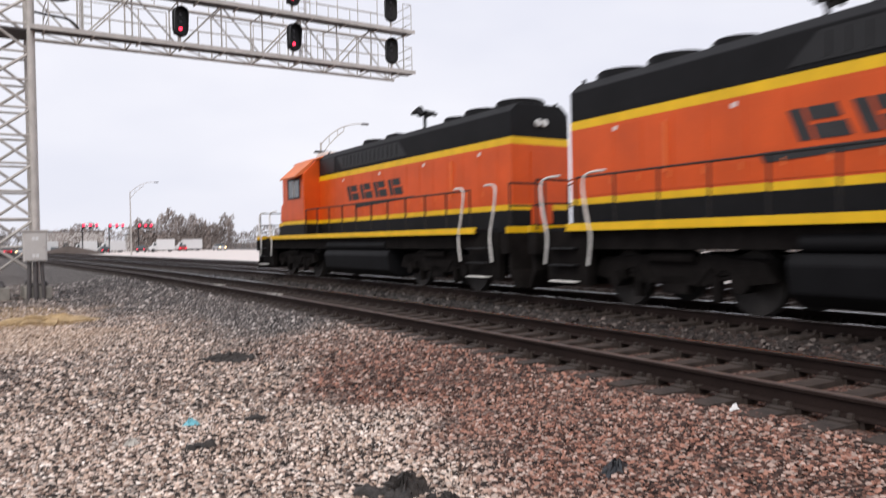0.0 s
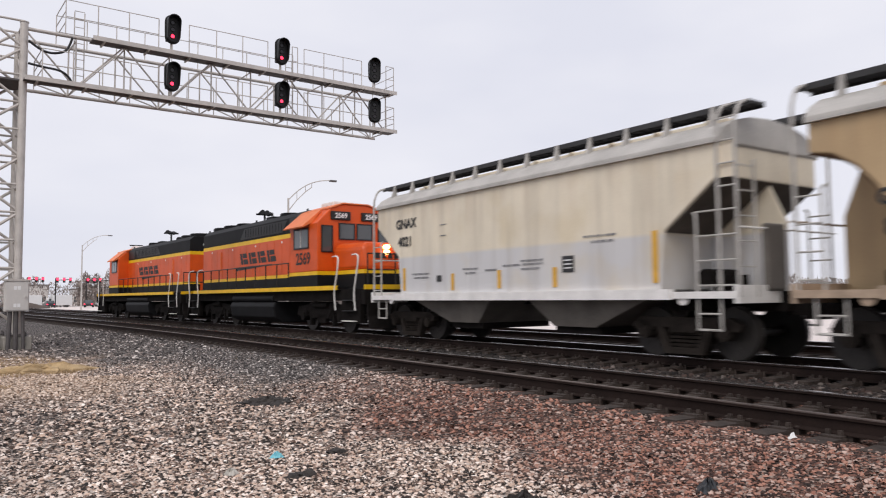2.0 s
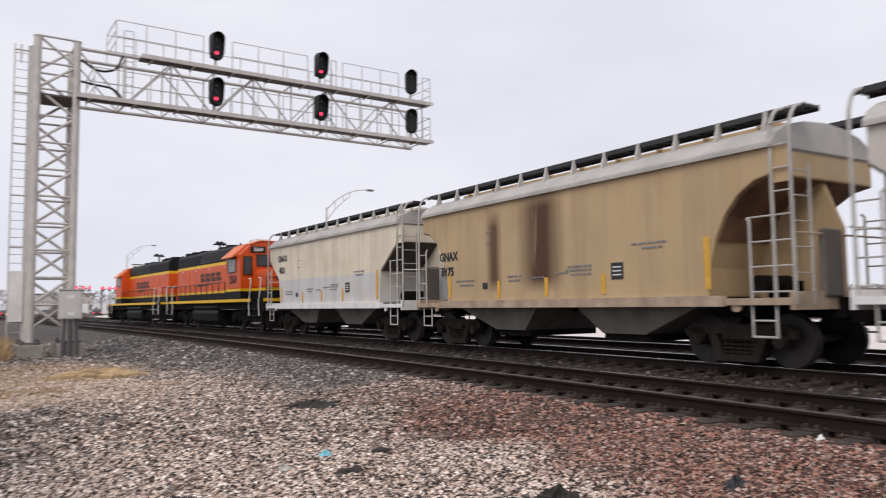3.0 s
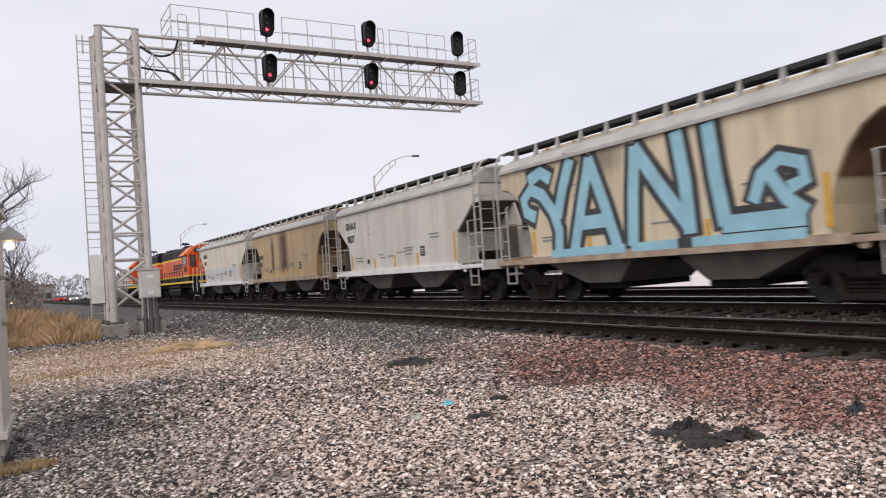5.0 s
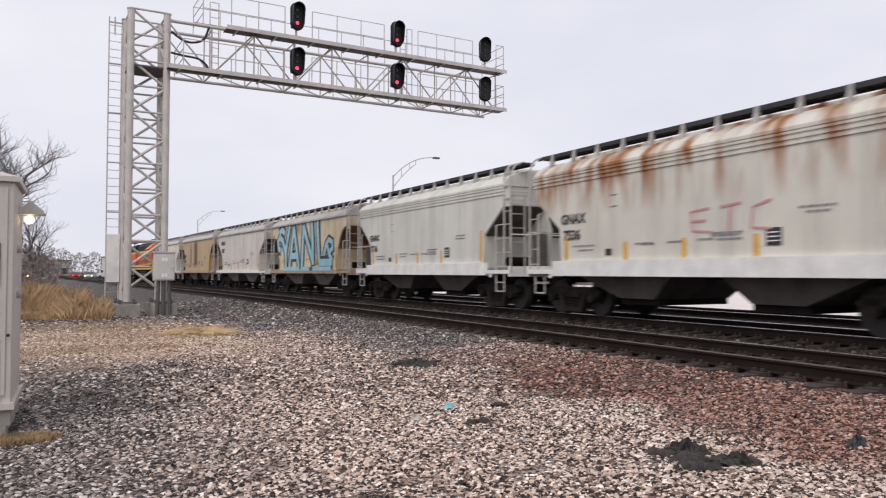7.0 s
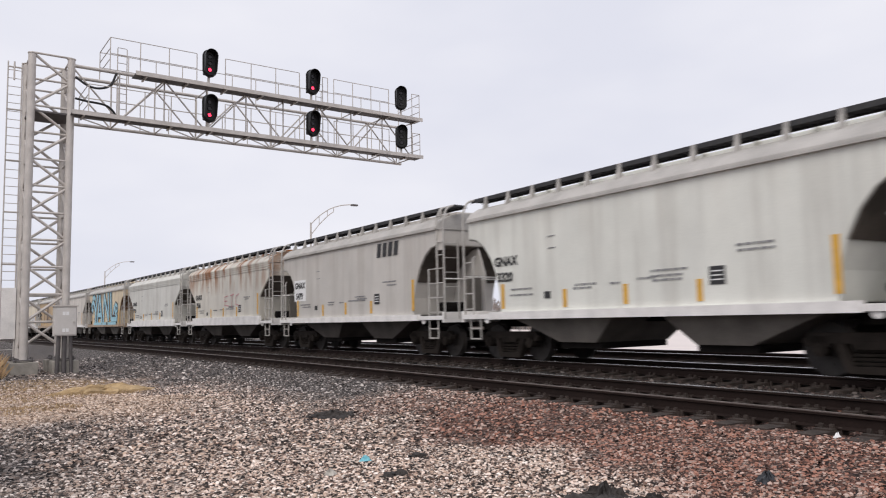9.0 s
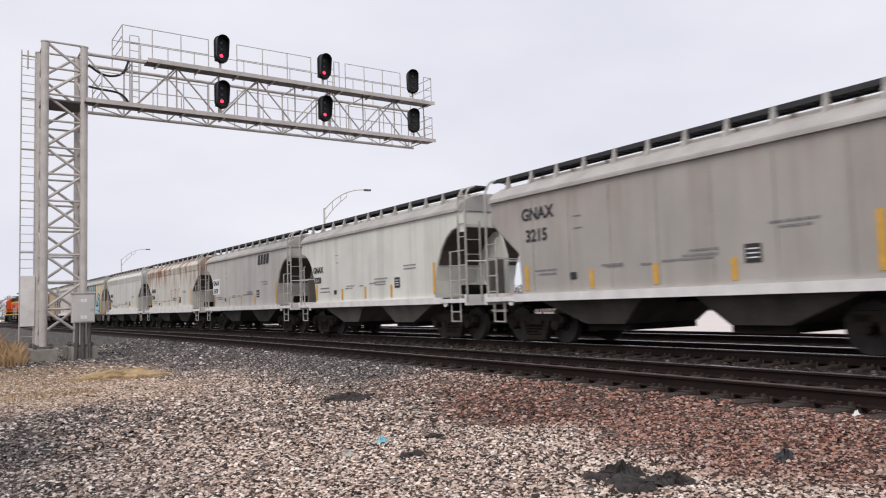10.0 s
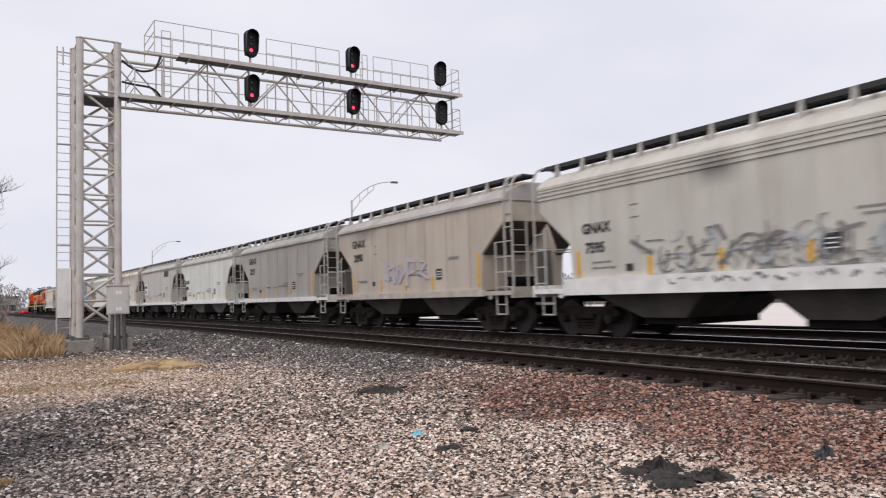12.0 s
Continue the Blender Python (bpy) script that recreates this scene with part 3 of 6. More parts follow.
def build_structure():
    st = thing("signal_cantilever", ARM, "grey galvanised lattice tower with a cantilever signal bridge over the tracks", "signal bridge")
    u0, u1, top = -6.39, -5.12, 10.86
    legs = [(u0, 0), (u1, 0), (u0, DEPTH), (u1, DEPTH)]
    for u, v in legs:
        bm = bmesh.new()
        rod(bm, (u, v, -0.02), (u, v, top), 0.13, 16)
        rod(bm, (u, v, top), (u, v, top + 0.03), 0.15, 16)
        part("tower_leg", bm, GALV, st, round_=True)
        bm = bmesh.new()
        box(bm, u - 0.32, u + 0.32, v - 0.32, v + 0.32, -0.02, 0.02)
        for a in (-0.25, 0.25):
            for c in (-0.25, 0.25):
                rod(bm, (u + a, v + c, -0.08), (u + a, v + c, 0.1), 0.025, 6)
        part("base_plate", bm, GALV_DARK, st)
        bm = bmesh.new()
        box(bm, u - 0.42, u + 0.42, v - 0.42, v + 0.42, -0.9, -0.06)
        part("footing", bm, CONCRETE, st, "weathered concrete footing", bevel=0.03)
    levels = [0.35 + 0.96 * i for i in range(12)]
    for i, (a, b) in enumerate(zip(levels, levels[1:])):
        flip = i % 2
        for p, q in (((u0, 0), (u1, 0)), ((u0, DEPTH), (u1, DEPTH)), ((u0, 0), (u0, DEPTH)), ((u1, 0), (u1, DEPTH))):
            bm = bmesh.new()
            rod(bm, (*p, b), (*q, b), 0.04, 8)
            part("strut", bm, GALV, st, round_=True)
            bm = bmesh.new()
            s, e = (p, q) if flip ^ (p[1] > 0) else (q, p)
            rod(bm, (*s, a), (*e, b), 0.05, 8)
            part("brace", bm, GALV, st, round_=True)
    bm = bmesh.new()
    box(bm, u0 - 0.05, u1 + 0.05, -0.06, DEPTH + 0.06, 8.76, 8.82)
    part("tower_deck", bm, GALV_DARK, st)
    # arm chords
    end = 10.02
    zb, zt = 8.82, 10.54
    for v in (0.0, DEPTH):
        for z, start in ((zb, u1), (zt, u1)):
            bm = bmesh.new()
            rod(bm, (start, v, z + (0.12 if z == zt else 0)), (end, v, z + (0.12 if z == zt else 0)), 0.065, 10)
            part("chord", bm, GALV, st, round_=True)
    bays = np.linspace(u1, end - 0.25, 10)
    for i, (a, b) in enumerate(zip(bays, bays[1:])):
        for v in (0.0, DEPTH):
            bm = bmesh.new()
            lo, hi = (a, b) if i % 2 else (b, a)
            rod(bm, (lo, v, zb), (hi, v, zt + 0.1), 0.032, 6)
            part("diagonal", bm, GALV, st)
            bm = bmesh.new()
            rod(bm, (b, v, zb), (b, v, zt + 0.1), 0.03, 6)
            part("upright", bm, GALV, st)
        bm = bmesh.new()
        rod(bm, (a, 0, zb), (b, DEPTH, zb), 0.025, 6)
        part("plan_brace", bm, GALV, st)
        for z in (zt, zb):
            bm = bmesh.new()
            rod(bm, (b, 0, z), (b, DEPTH, z), 0.028, 6)
            part("cross_tie", bm, GALV, st)
    # walkways on the front of the arm, with joists and toe boards
    for z, start in ((zb - 0.03, u1 - 0.02), (zt + 0.06, -3.0)):
        bm = bmesh.new()
        box(bm, start, end, -0.5, 0.14, z - 0.03, z)
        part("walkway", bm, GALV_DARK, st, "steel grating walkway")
        bm = bmesh.new()
        box(bm, start, end + 0.05, -0.54, -0.5, z - 0.06, z + 0.1)
        part("toe_board", bm, GALV, st)
        for u in np.arange(start + 0.4, end, 1.55):
            bm = bmesh.new()
            box(bm, u - 0.03, u + 0.03, -0.5, 0.2, z - 0.09, z - 0.03)
            part("joist", bm, GALV, st)
    # railings: front and back, in panels with gaps at the signal heads
    def railing(ua, ub, v, z, height, levels=(0.5, 1.0)):
        k = max(1, round((ub - ua) / 1.1))
        for i in range(k + 1):
            u = ua + (ub - ua) * i / k
            bm = bmesh.new()
            rod(bm, (u, v, z), (u, v, z + height), 0.019, 6)
            part("rail_post", bm, GALV, st)
        for f in levels:
            bm = bmesh.new()
            rod(bm, (ua, v, z + height * f), (ub, v, z + height * f), 0.016, 6)
            part("guard_rail", bm, GALV, st)
    for z, back in ((zt + 0.06, -3.9), (zb, -4.6)):
        h = 1.22 if z > 10 else 1.1
        railing(back, end - 0.1, DEPTH, z, h)
        for ua, ub in ((back, -0.7), (0.45, 3.7), (4.8, 5.05), (5.35, 8.2), (9.5, end - 0.1)):
            railing(ua, ub, -0.48, z, h)
        for f in (0.33, 0.66, 1.0):
            for u in (end - 0.1, back):
                bm = bmesh.new()
                rod(bm, (u, -0.48, z + h * f), (u, DEPTH, z + h * f), 0.017, 6)
                part("end_rail", bm, GALV, st)
    for u in (-3.3, 5.05):
        bm = bmesh.new()
        for du in (-0.17, 0.17):
            rod(bm, (u + du, 0.35, zb), (u + du, 0.35, zt + 1.2), 0.02, 6)
        for i in range(10):
            rod(bm, (u - 0.17, 0.35, zb + 0.25 + 0.3 * i), (u + 0.17, 0.35, zb + 0.25 + 0.3 * i), 0.014, 6)
        part("deck_ladder", bm, GALV, st)
    # caged climbing ladder on the outer side, its lower end shut by a guard board
    bm = bmesh.new()
    for u in (-7.0, -6.55):
        rod(bm, (u, DEPTH, 0.1), (u, DEPTH, 10.9), 0.024, 6)
    for i in range(34):
        rod(bm, (-7.0, DEPTH, 0.35 + 0.31 * i), (-6.55, DEPTH, 0.35 + 0.31 * i), 0.013, 6)
    for z in (0.9, 3.4, 5.3, 7.2, 9.1, 10.7):
        rod(bm, (-7.02, DEPTH, z), (u0, DEPTH, z), 0.03, 6)
    rod(bm, (-6.8, DEPTH - 0.03, 10.2), (-6.8, DEPTH - 0.03, 10.9), 0.03, 6)
    part("climbing_ladder", bm, GALV, st)
    bm = bmesh.new()
    box(bm, -6.98, -6.52, DEPTH - 0.09, DEPTH - 0.03, 0.72, 2.55)
    part("ladder_guard", bm, SILL_WHITE, st, "pale flat sheet closing off the ladder", bevel=0.01)
    for pts in (((-5.0, -0.16, 10.2), (-4.6, -0.16, 9.95), (-4.2, -0.16, 9.9), (-3.8, -0.12, 10.1), (-3.6, -0.1, 10.6)), ((-5.0, -0.16, 9.4), (-4.6, -0.16, 9.35), (-4.0, -0.16, 9.3), (-3.7, -0.16, 9.1), (-3.55, -0.16, 8.8))):
        bm = bmesh.new()
        path_rod(bm, soft_line(pts), 0.042, 8)
        part("cable_loop", bm, CABLE, st, "black flexible conduit")
    # terminal box on two posts at the tower's foot
    jb = thing("terminal_box", ARM @ pose(-5.2, -0.45, 0), "grey steel terminal box on a post beside the tower foot", "electrical box")
    bm = bmesh.new()
    box(bm, -0.36, 0.36, -0.17, 0.17, 0.8, 1.82)
    part("box_body", bm, BOX_GREY, jb, bevel=0.015)
    bm = bmesh.new()
    box(bm, -0.33, 0.33, -0.195, -0.17, 0.84, 1.78)
    door = part("box_door", bm, BOX_GREY, jb, bevel=0.008)
    bm = bmesh.new()
    rod(bm, (0.26, -0.19, 1.28), (0.26, -0.24, 1.28), 0.035, 10)
    part("latch", bm, GALV, door)
    for z in (1.0, 1.58):
        for du in (-0.055, 0.055):
            bm = bmesh.new()
            box(bm, du - 0.045, du + 0.045, -0.2, -0.1955, z - 0.06, z + 0.06)
            part("sticker", bm, SIGN_WHITE, door)
    bm = bmesh.new()
    box(bm, -0.4, 0.4, -0.22, 0.2, 1.82, 1.87)
    part("rain_lid", bm, GALV, jb)
    for du, r in ((-0.22, 0.07), (0.0, 0.08), (0.24, 0.06)):
        bm = bmesh.new()
        rod(bm, (du, 0, -0.6), (du * 0.8, 0, 0.8), r, 10)
        part("conduit", bm, GALV_DARK, jb)


def build_signal_head():
    """Colour light head: an oval black shroud with a deeper hood above, three lenses set back in it, a bracket to the walkway."""
    h = thing("railway_signal", Matrix(), "black oval railway signal showing a red light on the cantilever walkway", "railway signal", "railway signals on the cantilever")

    def capsule(w, half):
        return [(w * math.cos(a), (half if math.sin(a) >= 0 else -half) + w * math.sin(a)) for a in [2 * math.pi * i / 28 for i in range(28)]]

    bm = bmesh.new()
    prism(bm, capsule(0.29, 0.28), "y", 0.0, 0.06)
    part("backing", bm, SIGNAL_BLACK, h, bevel=0.012)
    bm = bmesh.new()
    outer, inner = capsule(0.25, 0.27), capsule(0.235, 0.27)
    rings = []
    for ring, y0 in ((outer, 0.0), (outer, -0.3), (inner, -0.3), (inner, 0.0)):
        rings.append([bm.verts.new((x, y0 * (1.0 if z > -0.1 else 0.35 + 0.65 * max(0.0, (z + 0.55) / 0.45)), z)) for x, z in ring])
    for p, q in zip(rings, rings[1:]):
        for i in range(28):
            bm.faces.new((p[i], p[(i + 1) % 28], q[(i + 1) % 28], q[i]))
    part("hood", bm, SIGNAL_BLACK, h, round_=True)
    for z, lit in ((0.26, False), (0.0, False), (-0.27, True)):
        bm = bmesh.new()
        rod(bm, (0, -0.015, z), (0, 0.0, z), 0.07, 18)
        part("lens", bm, LAMP_RED if lit else LAMP_OFF, h)
        bm = bmesh.new()
        ring = [2 * math.pi * i / 18 for i in range(19)]
        path_rod(bm, [(0.085 * math.cos(a), -0.02, z + 0.085 * math.sin(a)) for a in ring], 0.014, 5)
        part("lens_ring", bm, SIGNAL_BLACK, h)
    bm = bmesh.new()
    box(bm, -0.2, 0.2, 0.06, 0.28, -0.45, 0.45)
    part("lamp_case", bm, SIGNAL_BLACK, h, bevel=0.03)
    bm = bmesh.new()
    rod(bm, (0, 0.14, -0.8), (0, 0.14, -0.45), 0.05, 10)
    rod(bm, (0, 0.14, -0.86), (0, 0.14, -0.8), 0.11, 10)
    part("bracket", bm, GALV, h)
    return h


def place_signals():
    first = build_signal_head()
    spots = [(u, z) for u in SIGNALS for z in (11.5, 9.65)]
    for i, (u, z) in enumerate(spots):
        dark = u > 8
        m = ARM @ pose(u, -0.52, z, 0, 0, -24 if dark else 0)
        ob = first if i == 0 else copy_thing(first, m)
        if i == 0:
            first.matrix_basis = m
        if dark:
            tagged(ob, "black oval railway signal with no light lit, turned aside")
            for k in ob.children:
                if k.name.startswith("lens") and "ring" not in k.name:
                    k.data = k.data.copy()
                    k.data.materials[0] = LAMP_OFF


# ---- the train ----
SPEED, CAR = 12.47, 12.87
FRONT = -5.435          # the first hopper's front end at the start
TRAIN, REVERSED, WHEELS = [], set(), []
SIDE = Matrix(((0, 0, -1, 0), (-1, 0, 0, 0), (0, 1, 0, 0), (0, 0, 0, 1)))  # lettering on the side that faces -x


def on_side(x, y, z):
    return Matrix.Translation((x, y, z)) @ SIDE


def wheelset_mesh(r):
    bm = bmesh.new()
    rod(bm, (-0.95, 0, 0), (0.95, 0, 0), 0.075, 12)
    for sx in (-1, 1):
        c = sx * GAUGE / 2
        rod(bm, (c - 0.055, 0, 0), (c + 0.055, 0, 0), r, 32)
        rod(bm, (c - sx * 0.085, 0, 0), (c - sx * 0.055, 0, 0), r + 0.026, 32)
        rod(bm, (c - 0.085, 0, 0), (c + 0.085, 0, 0), 0.16, 16)
        for k in range(6):
            a = k * math.pi / 3
            rod(bm, (c + sx * 0.055, 0.27 * math.cos(a), 0.27 * math.sin(a)), (c + sx * 0.062, 0.27 * math.cos(a), 0.27 * math.sin(a)), 0.035, 8)
    return smooth(mesh_of("wheelset", bm, WHEEL_STEEL))


def freight_truck_mesh():
    """Cast side frames with window openings and springs, a bolster, round bearing caps."""
    bm = bmesh.new()
    for sx in (-1, 1):
        x0, x1 = sorted((sx * 0.93, sx * 1.1))
        prism(bm, [(-1.15, 0.62), (-0.95, 0.74), (0.95, 0.74), (1.15, 0.62), (1.1, 0.5), (0.85, 0.56), (-0.85, 0.56), (-1.1, 0.5)], "x", x0, x1)
        prism(bm, [(-0.62, 0.58), (-0.45, 0.58), (-0.3, 0.2), (0.3, 0.2), (0.45, 0.58), (0.62, 0.58), (0.42, 0.08), (-0.42, 0.08)], "x", x0, x1)
        for y in (-0.27, -0.14, 0, 0.14, 0.27):
            for z in (0.22, 0.29, 0.36, 0.43):
                rod(bm, (sx * 1.02, y, z), (sx * 1.02, y, z + 0.045), 0.06, 8)
        box(bm, x0 - 0.02, x1 + 0.02, -0.3, 0.3, 0.47, 0.6)
        for y in (-0.85, 0.85):
            rod(bm, (sx * 0.9, y, 0.457), (sx * 1.16, y, 0.457), 0.12, 14)
            rod(bm, (sx * 1.16, y, 0.457), (sx * 1.18, y, 0.457), 0.07, 10)
            box(bm, x0, x1, y - 0.16, y + 0.16, 0.5, 0.68)
    box(bm, -1.0, 1.0, -0.2, 0.2, 0.5, 0.72)
    for y in (-0.45, 0.45):
        box(bm, -0.9, 0.9, y - 0.06, y + 0.06, 0.28, 0.4)
    rod(bm, (0, 0, 0.7), (0, 0, 1.0), 0.25, 12)
    return mesh_of("truck", bm, TRUCK_IRON)


def add_truck(parent, me, wheel, y, r, axles, sign=1):
    t = shared("truck", me, parent, pose(0, y, 0))
    for a in axles:
        m = pose(0, a, r)
        w = shared("wheelset", wheel, t, m)
        WHEELS.append((w, m, r, sign))
    return t


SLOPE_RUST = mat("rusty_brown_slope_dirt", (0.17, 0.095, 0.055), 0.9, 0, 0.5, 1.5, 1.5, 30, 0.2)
# dark tone that paints in the overhang's shade as well as dirt
SLOPE_SHADE_DIRT = mat("shaded_dirty_slope", (0.075, 0.062, 0.052), 0.9, 0, 0.6, 1.3, 1.5, 30, 0.2)


def body_outline(curved):
    """The side sheet seen from the side, (y, z): full length at the eaves, cut back by the slope sheets below."""
    pts = []
    for e in (1, -1):
        if curved:
            q = [(5.72, 3.72), (5.72, 3.25)] + [(5.72 - 1.35 * math.sin(radians(a)), 3.25 - 2.03 * (1 - math.cos(radians(a)))) for a in (15, 30, 45, 60, 75, 90)]
        else:
            q = [(5.72, 3.72), (5.72, 3.15), (4.58, 2.28), (4.47, 1.22)]
        q = [(e * a, b) for a, b in q]
        pts += q if e == 1 else q[::-1]
    return pts


def web_plate(poly, centre, hole):
    """An upright plate on the car's centre line, with or without an oval hole."""
    bm = bmesh.new()
    if not hole:
        prism(bm, poly, "x", -0.03, 0.03)
        return bm
    c, k = Vector(centre), 28
    outer, inner = [], []
    for i in range(k):
        d = Vector((math.cos(2 * math.pi * i / k), math.sin(2 * math.pi * i / k)))
        far = 9.0
        for a, b in zip(poly, poly[1:] + poly[:1]):
            a, b = Vector(a) - c, Vector(b) - c
            s = b - a
            det = d.x * s.y - d.y * s.x
            if abs(det) > 1e-9:
                r, u = (a.x * s.y - a.y * s.x) / det, (a.x * d.y - a.y * d.x) / det
                if r > 0 and -1e-6 <= u <= 1 + 1e-6:
                    far = min(far, r)
        outer.append(c + d * far)
        inner.append(c + Vector((d.x * 0.3, d.y * 0.44)))
    rings = [[bm.verts.new((x, p.x, p.y)) for p in ring] for x, ring in ((-0.03, outer), (-0.03, inner), (0.03, inner), (0.03, outer))]
    for p, q in zip(rings, rings[1:] + rings[:1]):
        for i in range(k):
            j = (i + 1) % k
            bm.faces.new((p[i], p[j], q[j], q[i]))
    return bm


def hopper_car(paint, curved, ribs, sill, marks, number, size, my, mz, nz, hole=False, bay=None, slope=None):
    car = thing("covered_hopper_car", Matrix(), "", "freight car", "hopper cars of the moving train")
    bm = bmesh.new()
    prism(bm, body_outline(curved), "x", -1.53, 1.53)
    part("body", bm, paint, car, bevel=0.03)
    bm = bmesh.new()
    roof = [(-1.56, 3.72), (-1.56, 3.8), (-1.4, 3.97), (-1.12, 4.12), (-0.6, 4.24), (0, 4.28), (0.6, 4.24), (1.12, 4.12), (1.4, 3.97), (1.56, 3.8), (1.56, 3.72)]
    prism(bm, roof, "y", -5.76, 5.76)
    part("roof", bm, paint if ribs else ROOF_GREY, car, bevel=0.015)
    for z in (3.46, 3.56, 3.66) if ribs else (3.695,):
        w_ = 1.56 if ribs else 1.61
        bm = bmesh.new()
        box(bm, -w_, w_, -5.73, 5.73, z, z + 0.05)
        part("eave_rib" if ribs else "drip_edge", bm, paint if ribs else ROOF_GREY, car)
    # vertical weld seams
    if not curved:
        for y in (-4.0, -2.7, -1.35, 0, 1.35, 2.7, 4.0):
            bm = bmesh.new()
            box(bm, -1.534, -1.528, y - 0.01, y + 0.01, 1.3, 3.44 if ribs else 3.69)
            part("seam", bm, paint, car)
    for e in (-1, 1):
        bm = bmesh.new()
        box(bm, e * 1.57 - 0.06, e * 1.57 + 0.06, -4.75, 4.75, 1.03 if ribs else 1.06, 1.42 if ribs else 1.25)
        box(bm, e * 1.54 - 0.04, e * 1.54 + 0.04, -6.0, 6.0, 1.08, 1.2)
        part("side_sill", bm, sill, car, "wide pale side sill")
        bm = bmesh.new()
        box(bm, e * 0.92 - 0.2, e * 0.92 + 0.2, -6.1, 6.1, 4.36, 4.41)
        box(bm, e * 0.92 - 0.22, e * 0.92 - 0.19, -6.1, 6.1, 4.32, 4.42)
        box(bm, e * 0.92 + 0.19, e * 0.92 + 0.22, -6.1, 6.1, 4.32, 4.42)
        for k in range(46):
            y = -6.0 + k * 0.2667
            box(bm, e * 0.92 - 0.19, e * 0.92 + 0.19, y - 0.02, y + 0.02, 4.34, 4.43)
        part("running_board", bm, GRATING, car, "dark grating roof walkway")
        for k in range(12):
            bm = bmesh.new()
            y = -5.4 + k * 0.98
            prism(bm, [(e * 1.16, 4.42), (e * 1.14, 4.42), (e * 1.13, 4.34), (e * 1.08, 4.1), (e * 1.28, 3.98), (e * 1.18, 4.3)], "y", y - 0.04, y + 0.04)
            part("board_bracket", bm, LADDER_GREY, car)
    bm = bmesh.new()
    box(bm, -0.42, 0.42, -5.2, 5.2, 4.2, 4.37)
    for k in range(9):
        y = -4.8 + k * 1.2
        box(bm, -0.5, 0.5, y - 0.05, y + 0.05, 4.34, 4.40)
    part("roof_hatch", bm, paint, car, bevel=0.02)
    # slope sheet bays
    for e in (-1, 1):
        bm = bmesh.new()
        hi = [bm.verts.new((x_, e * y_, 1.22)) for x_, y_ in ((-1.4, 4.4), (1.4, 4.4), (1.4, 0.5), (-1.4, 0.5))]
        low = [bm.verts.new((x_, e * y_, 0.5)) for x_, y_ in ((-1.2, 2.55), (1.2, 2.55), (1.2, 1.35), (-1.2, 1.35))]
        for i in range(4):
            bm.faces.new((hi[i], hi[(i + 1) % 4], low[(i + 1) % 4], low[i]))
        bm.faces.new(hi)
        bm.faces.new(low[::-1])
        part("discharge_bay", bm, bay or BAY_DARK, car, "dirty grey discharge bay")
        bm = bmesh.new()
        box(bm, -1.1, 1.1, e * 1.95 - 0.65, e * 1.95 + 0.65, 0.36, 0.5)
        part("outlet_gate", bm, UNDER, car)
        bm = bmesh.new()
        box(bm, -0.35, 0.35, e * 4.0, e * 6.15, 0.85, 1.2)
        box(bm, -0.14, 0.14, e * 6.05, e * 6.47, 0.78, 1.02)
        box(bm, -0.2, 0.2, e * 6.36, e * 6.5, 0.72, 1.06)
        part("coupler", bm, UNDER, car)
        # end platform, posts, grab irons
        bm = bmesh.new()
        box(bm, -1.55, 1.55, e * 4.6, e * 6.05, 1.1, 1.19)
        box(bm, -1.57, 1.57, e * 5.98, e * 6.06, 1.0, 1.3)
        part("end_platform", bm, sill, car)
        # the underside of the overhanging slope, its shade and dirt put into a dark colour
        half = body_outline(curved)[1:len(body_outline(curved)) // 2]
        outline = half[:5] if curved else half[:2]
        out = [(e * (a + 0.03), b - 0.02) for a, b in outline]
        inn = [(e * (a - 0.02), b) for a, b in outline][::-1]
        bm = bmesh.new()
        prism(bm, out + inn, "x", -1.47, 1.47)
        part("slope_sheet", bm, slope or SLOPE_SHADE_DIRT, car, "slope sheet darkened for shade and dirt")
        if e < 0:
            bm = bmesh.new()
            rod(bm, (-0.9, e * 4.95, 1.45), (0.5, e * 4.95, 1.45), 0.16, 12)
            part("brake_cylinder", bm, UNDER, car)
        # the centre web under the slope, on some cars with an oval hand hole
        under = [(e * (a - 0.03), b - 0.03) for a, b in half] + [(e * 4.4, 1.17), (e * 6.02, 1.17), (e * 6.02, 2.4)]
        part("shear_web", web_plate(under, (e * 5.12, 1.95), hole), paint, car)
        if e < 0:
            bm = bmesh.new()
            box(bm, -0.75, -0.2, e * 6.04 - 0.06, e * 6.04 + 0.06, 1.2, 2.35)
            part("brake_housing", bm, BAY_GREY, car, bevel=0.04)
        bm = bmesh.new()
        box(bm, -0.35, 0.35, e * 5.0 - 0.25, e * 5.0 + 0.25, 1.19, 1.5)
        part("valve_box", bm, UNDER, car)
        for sx in (-1, 1):
            bm = bmesh.new()
            x = sx * 1.52
            ya, yb, yc = e * 5.25, e * 5.7, e * 6.05
            tall = sx * e > 0
            xe = sx * 1.02
            def stile(y, top):
                """An upright that bends over the eave to the running board."""
                if top > 4:
                    path_rod(bm, soft_line([(x, y, 1.1), (x, y, 2.6), (x, y, 3.8), (x * 0.97, y, 4.1), (x * 0.88, y, 4.32), (sx * 1.1, y, 4.4)], 4), 0.03, 8)
                else:
                    path_rod(bm, [(x, y, 1.1), (x, y, top), (x * 0.985, y - e * 0.05, top + 0.06)], 0.026, 8)
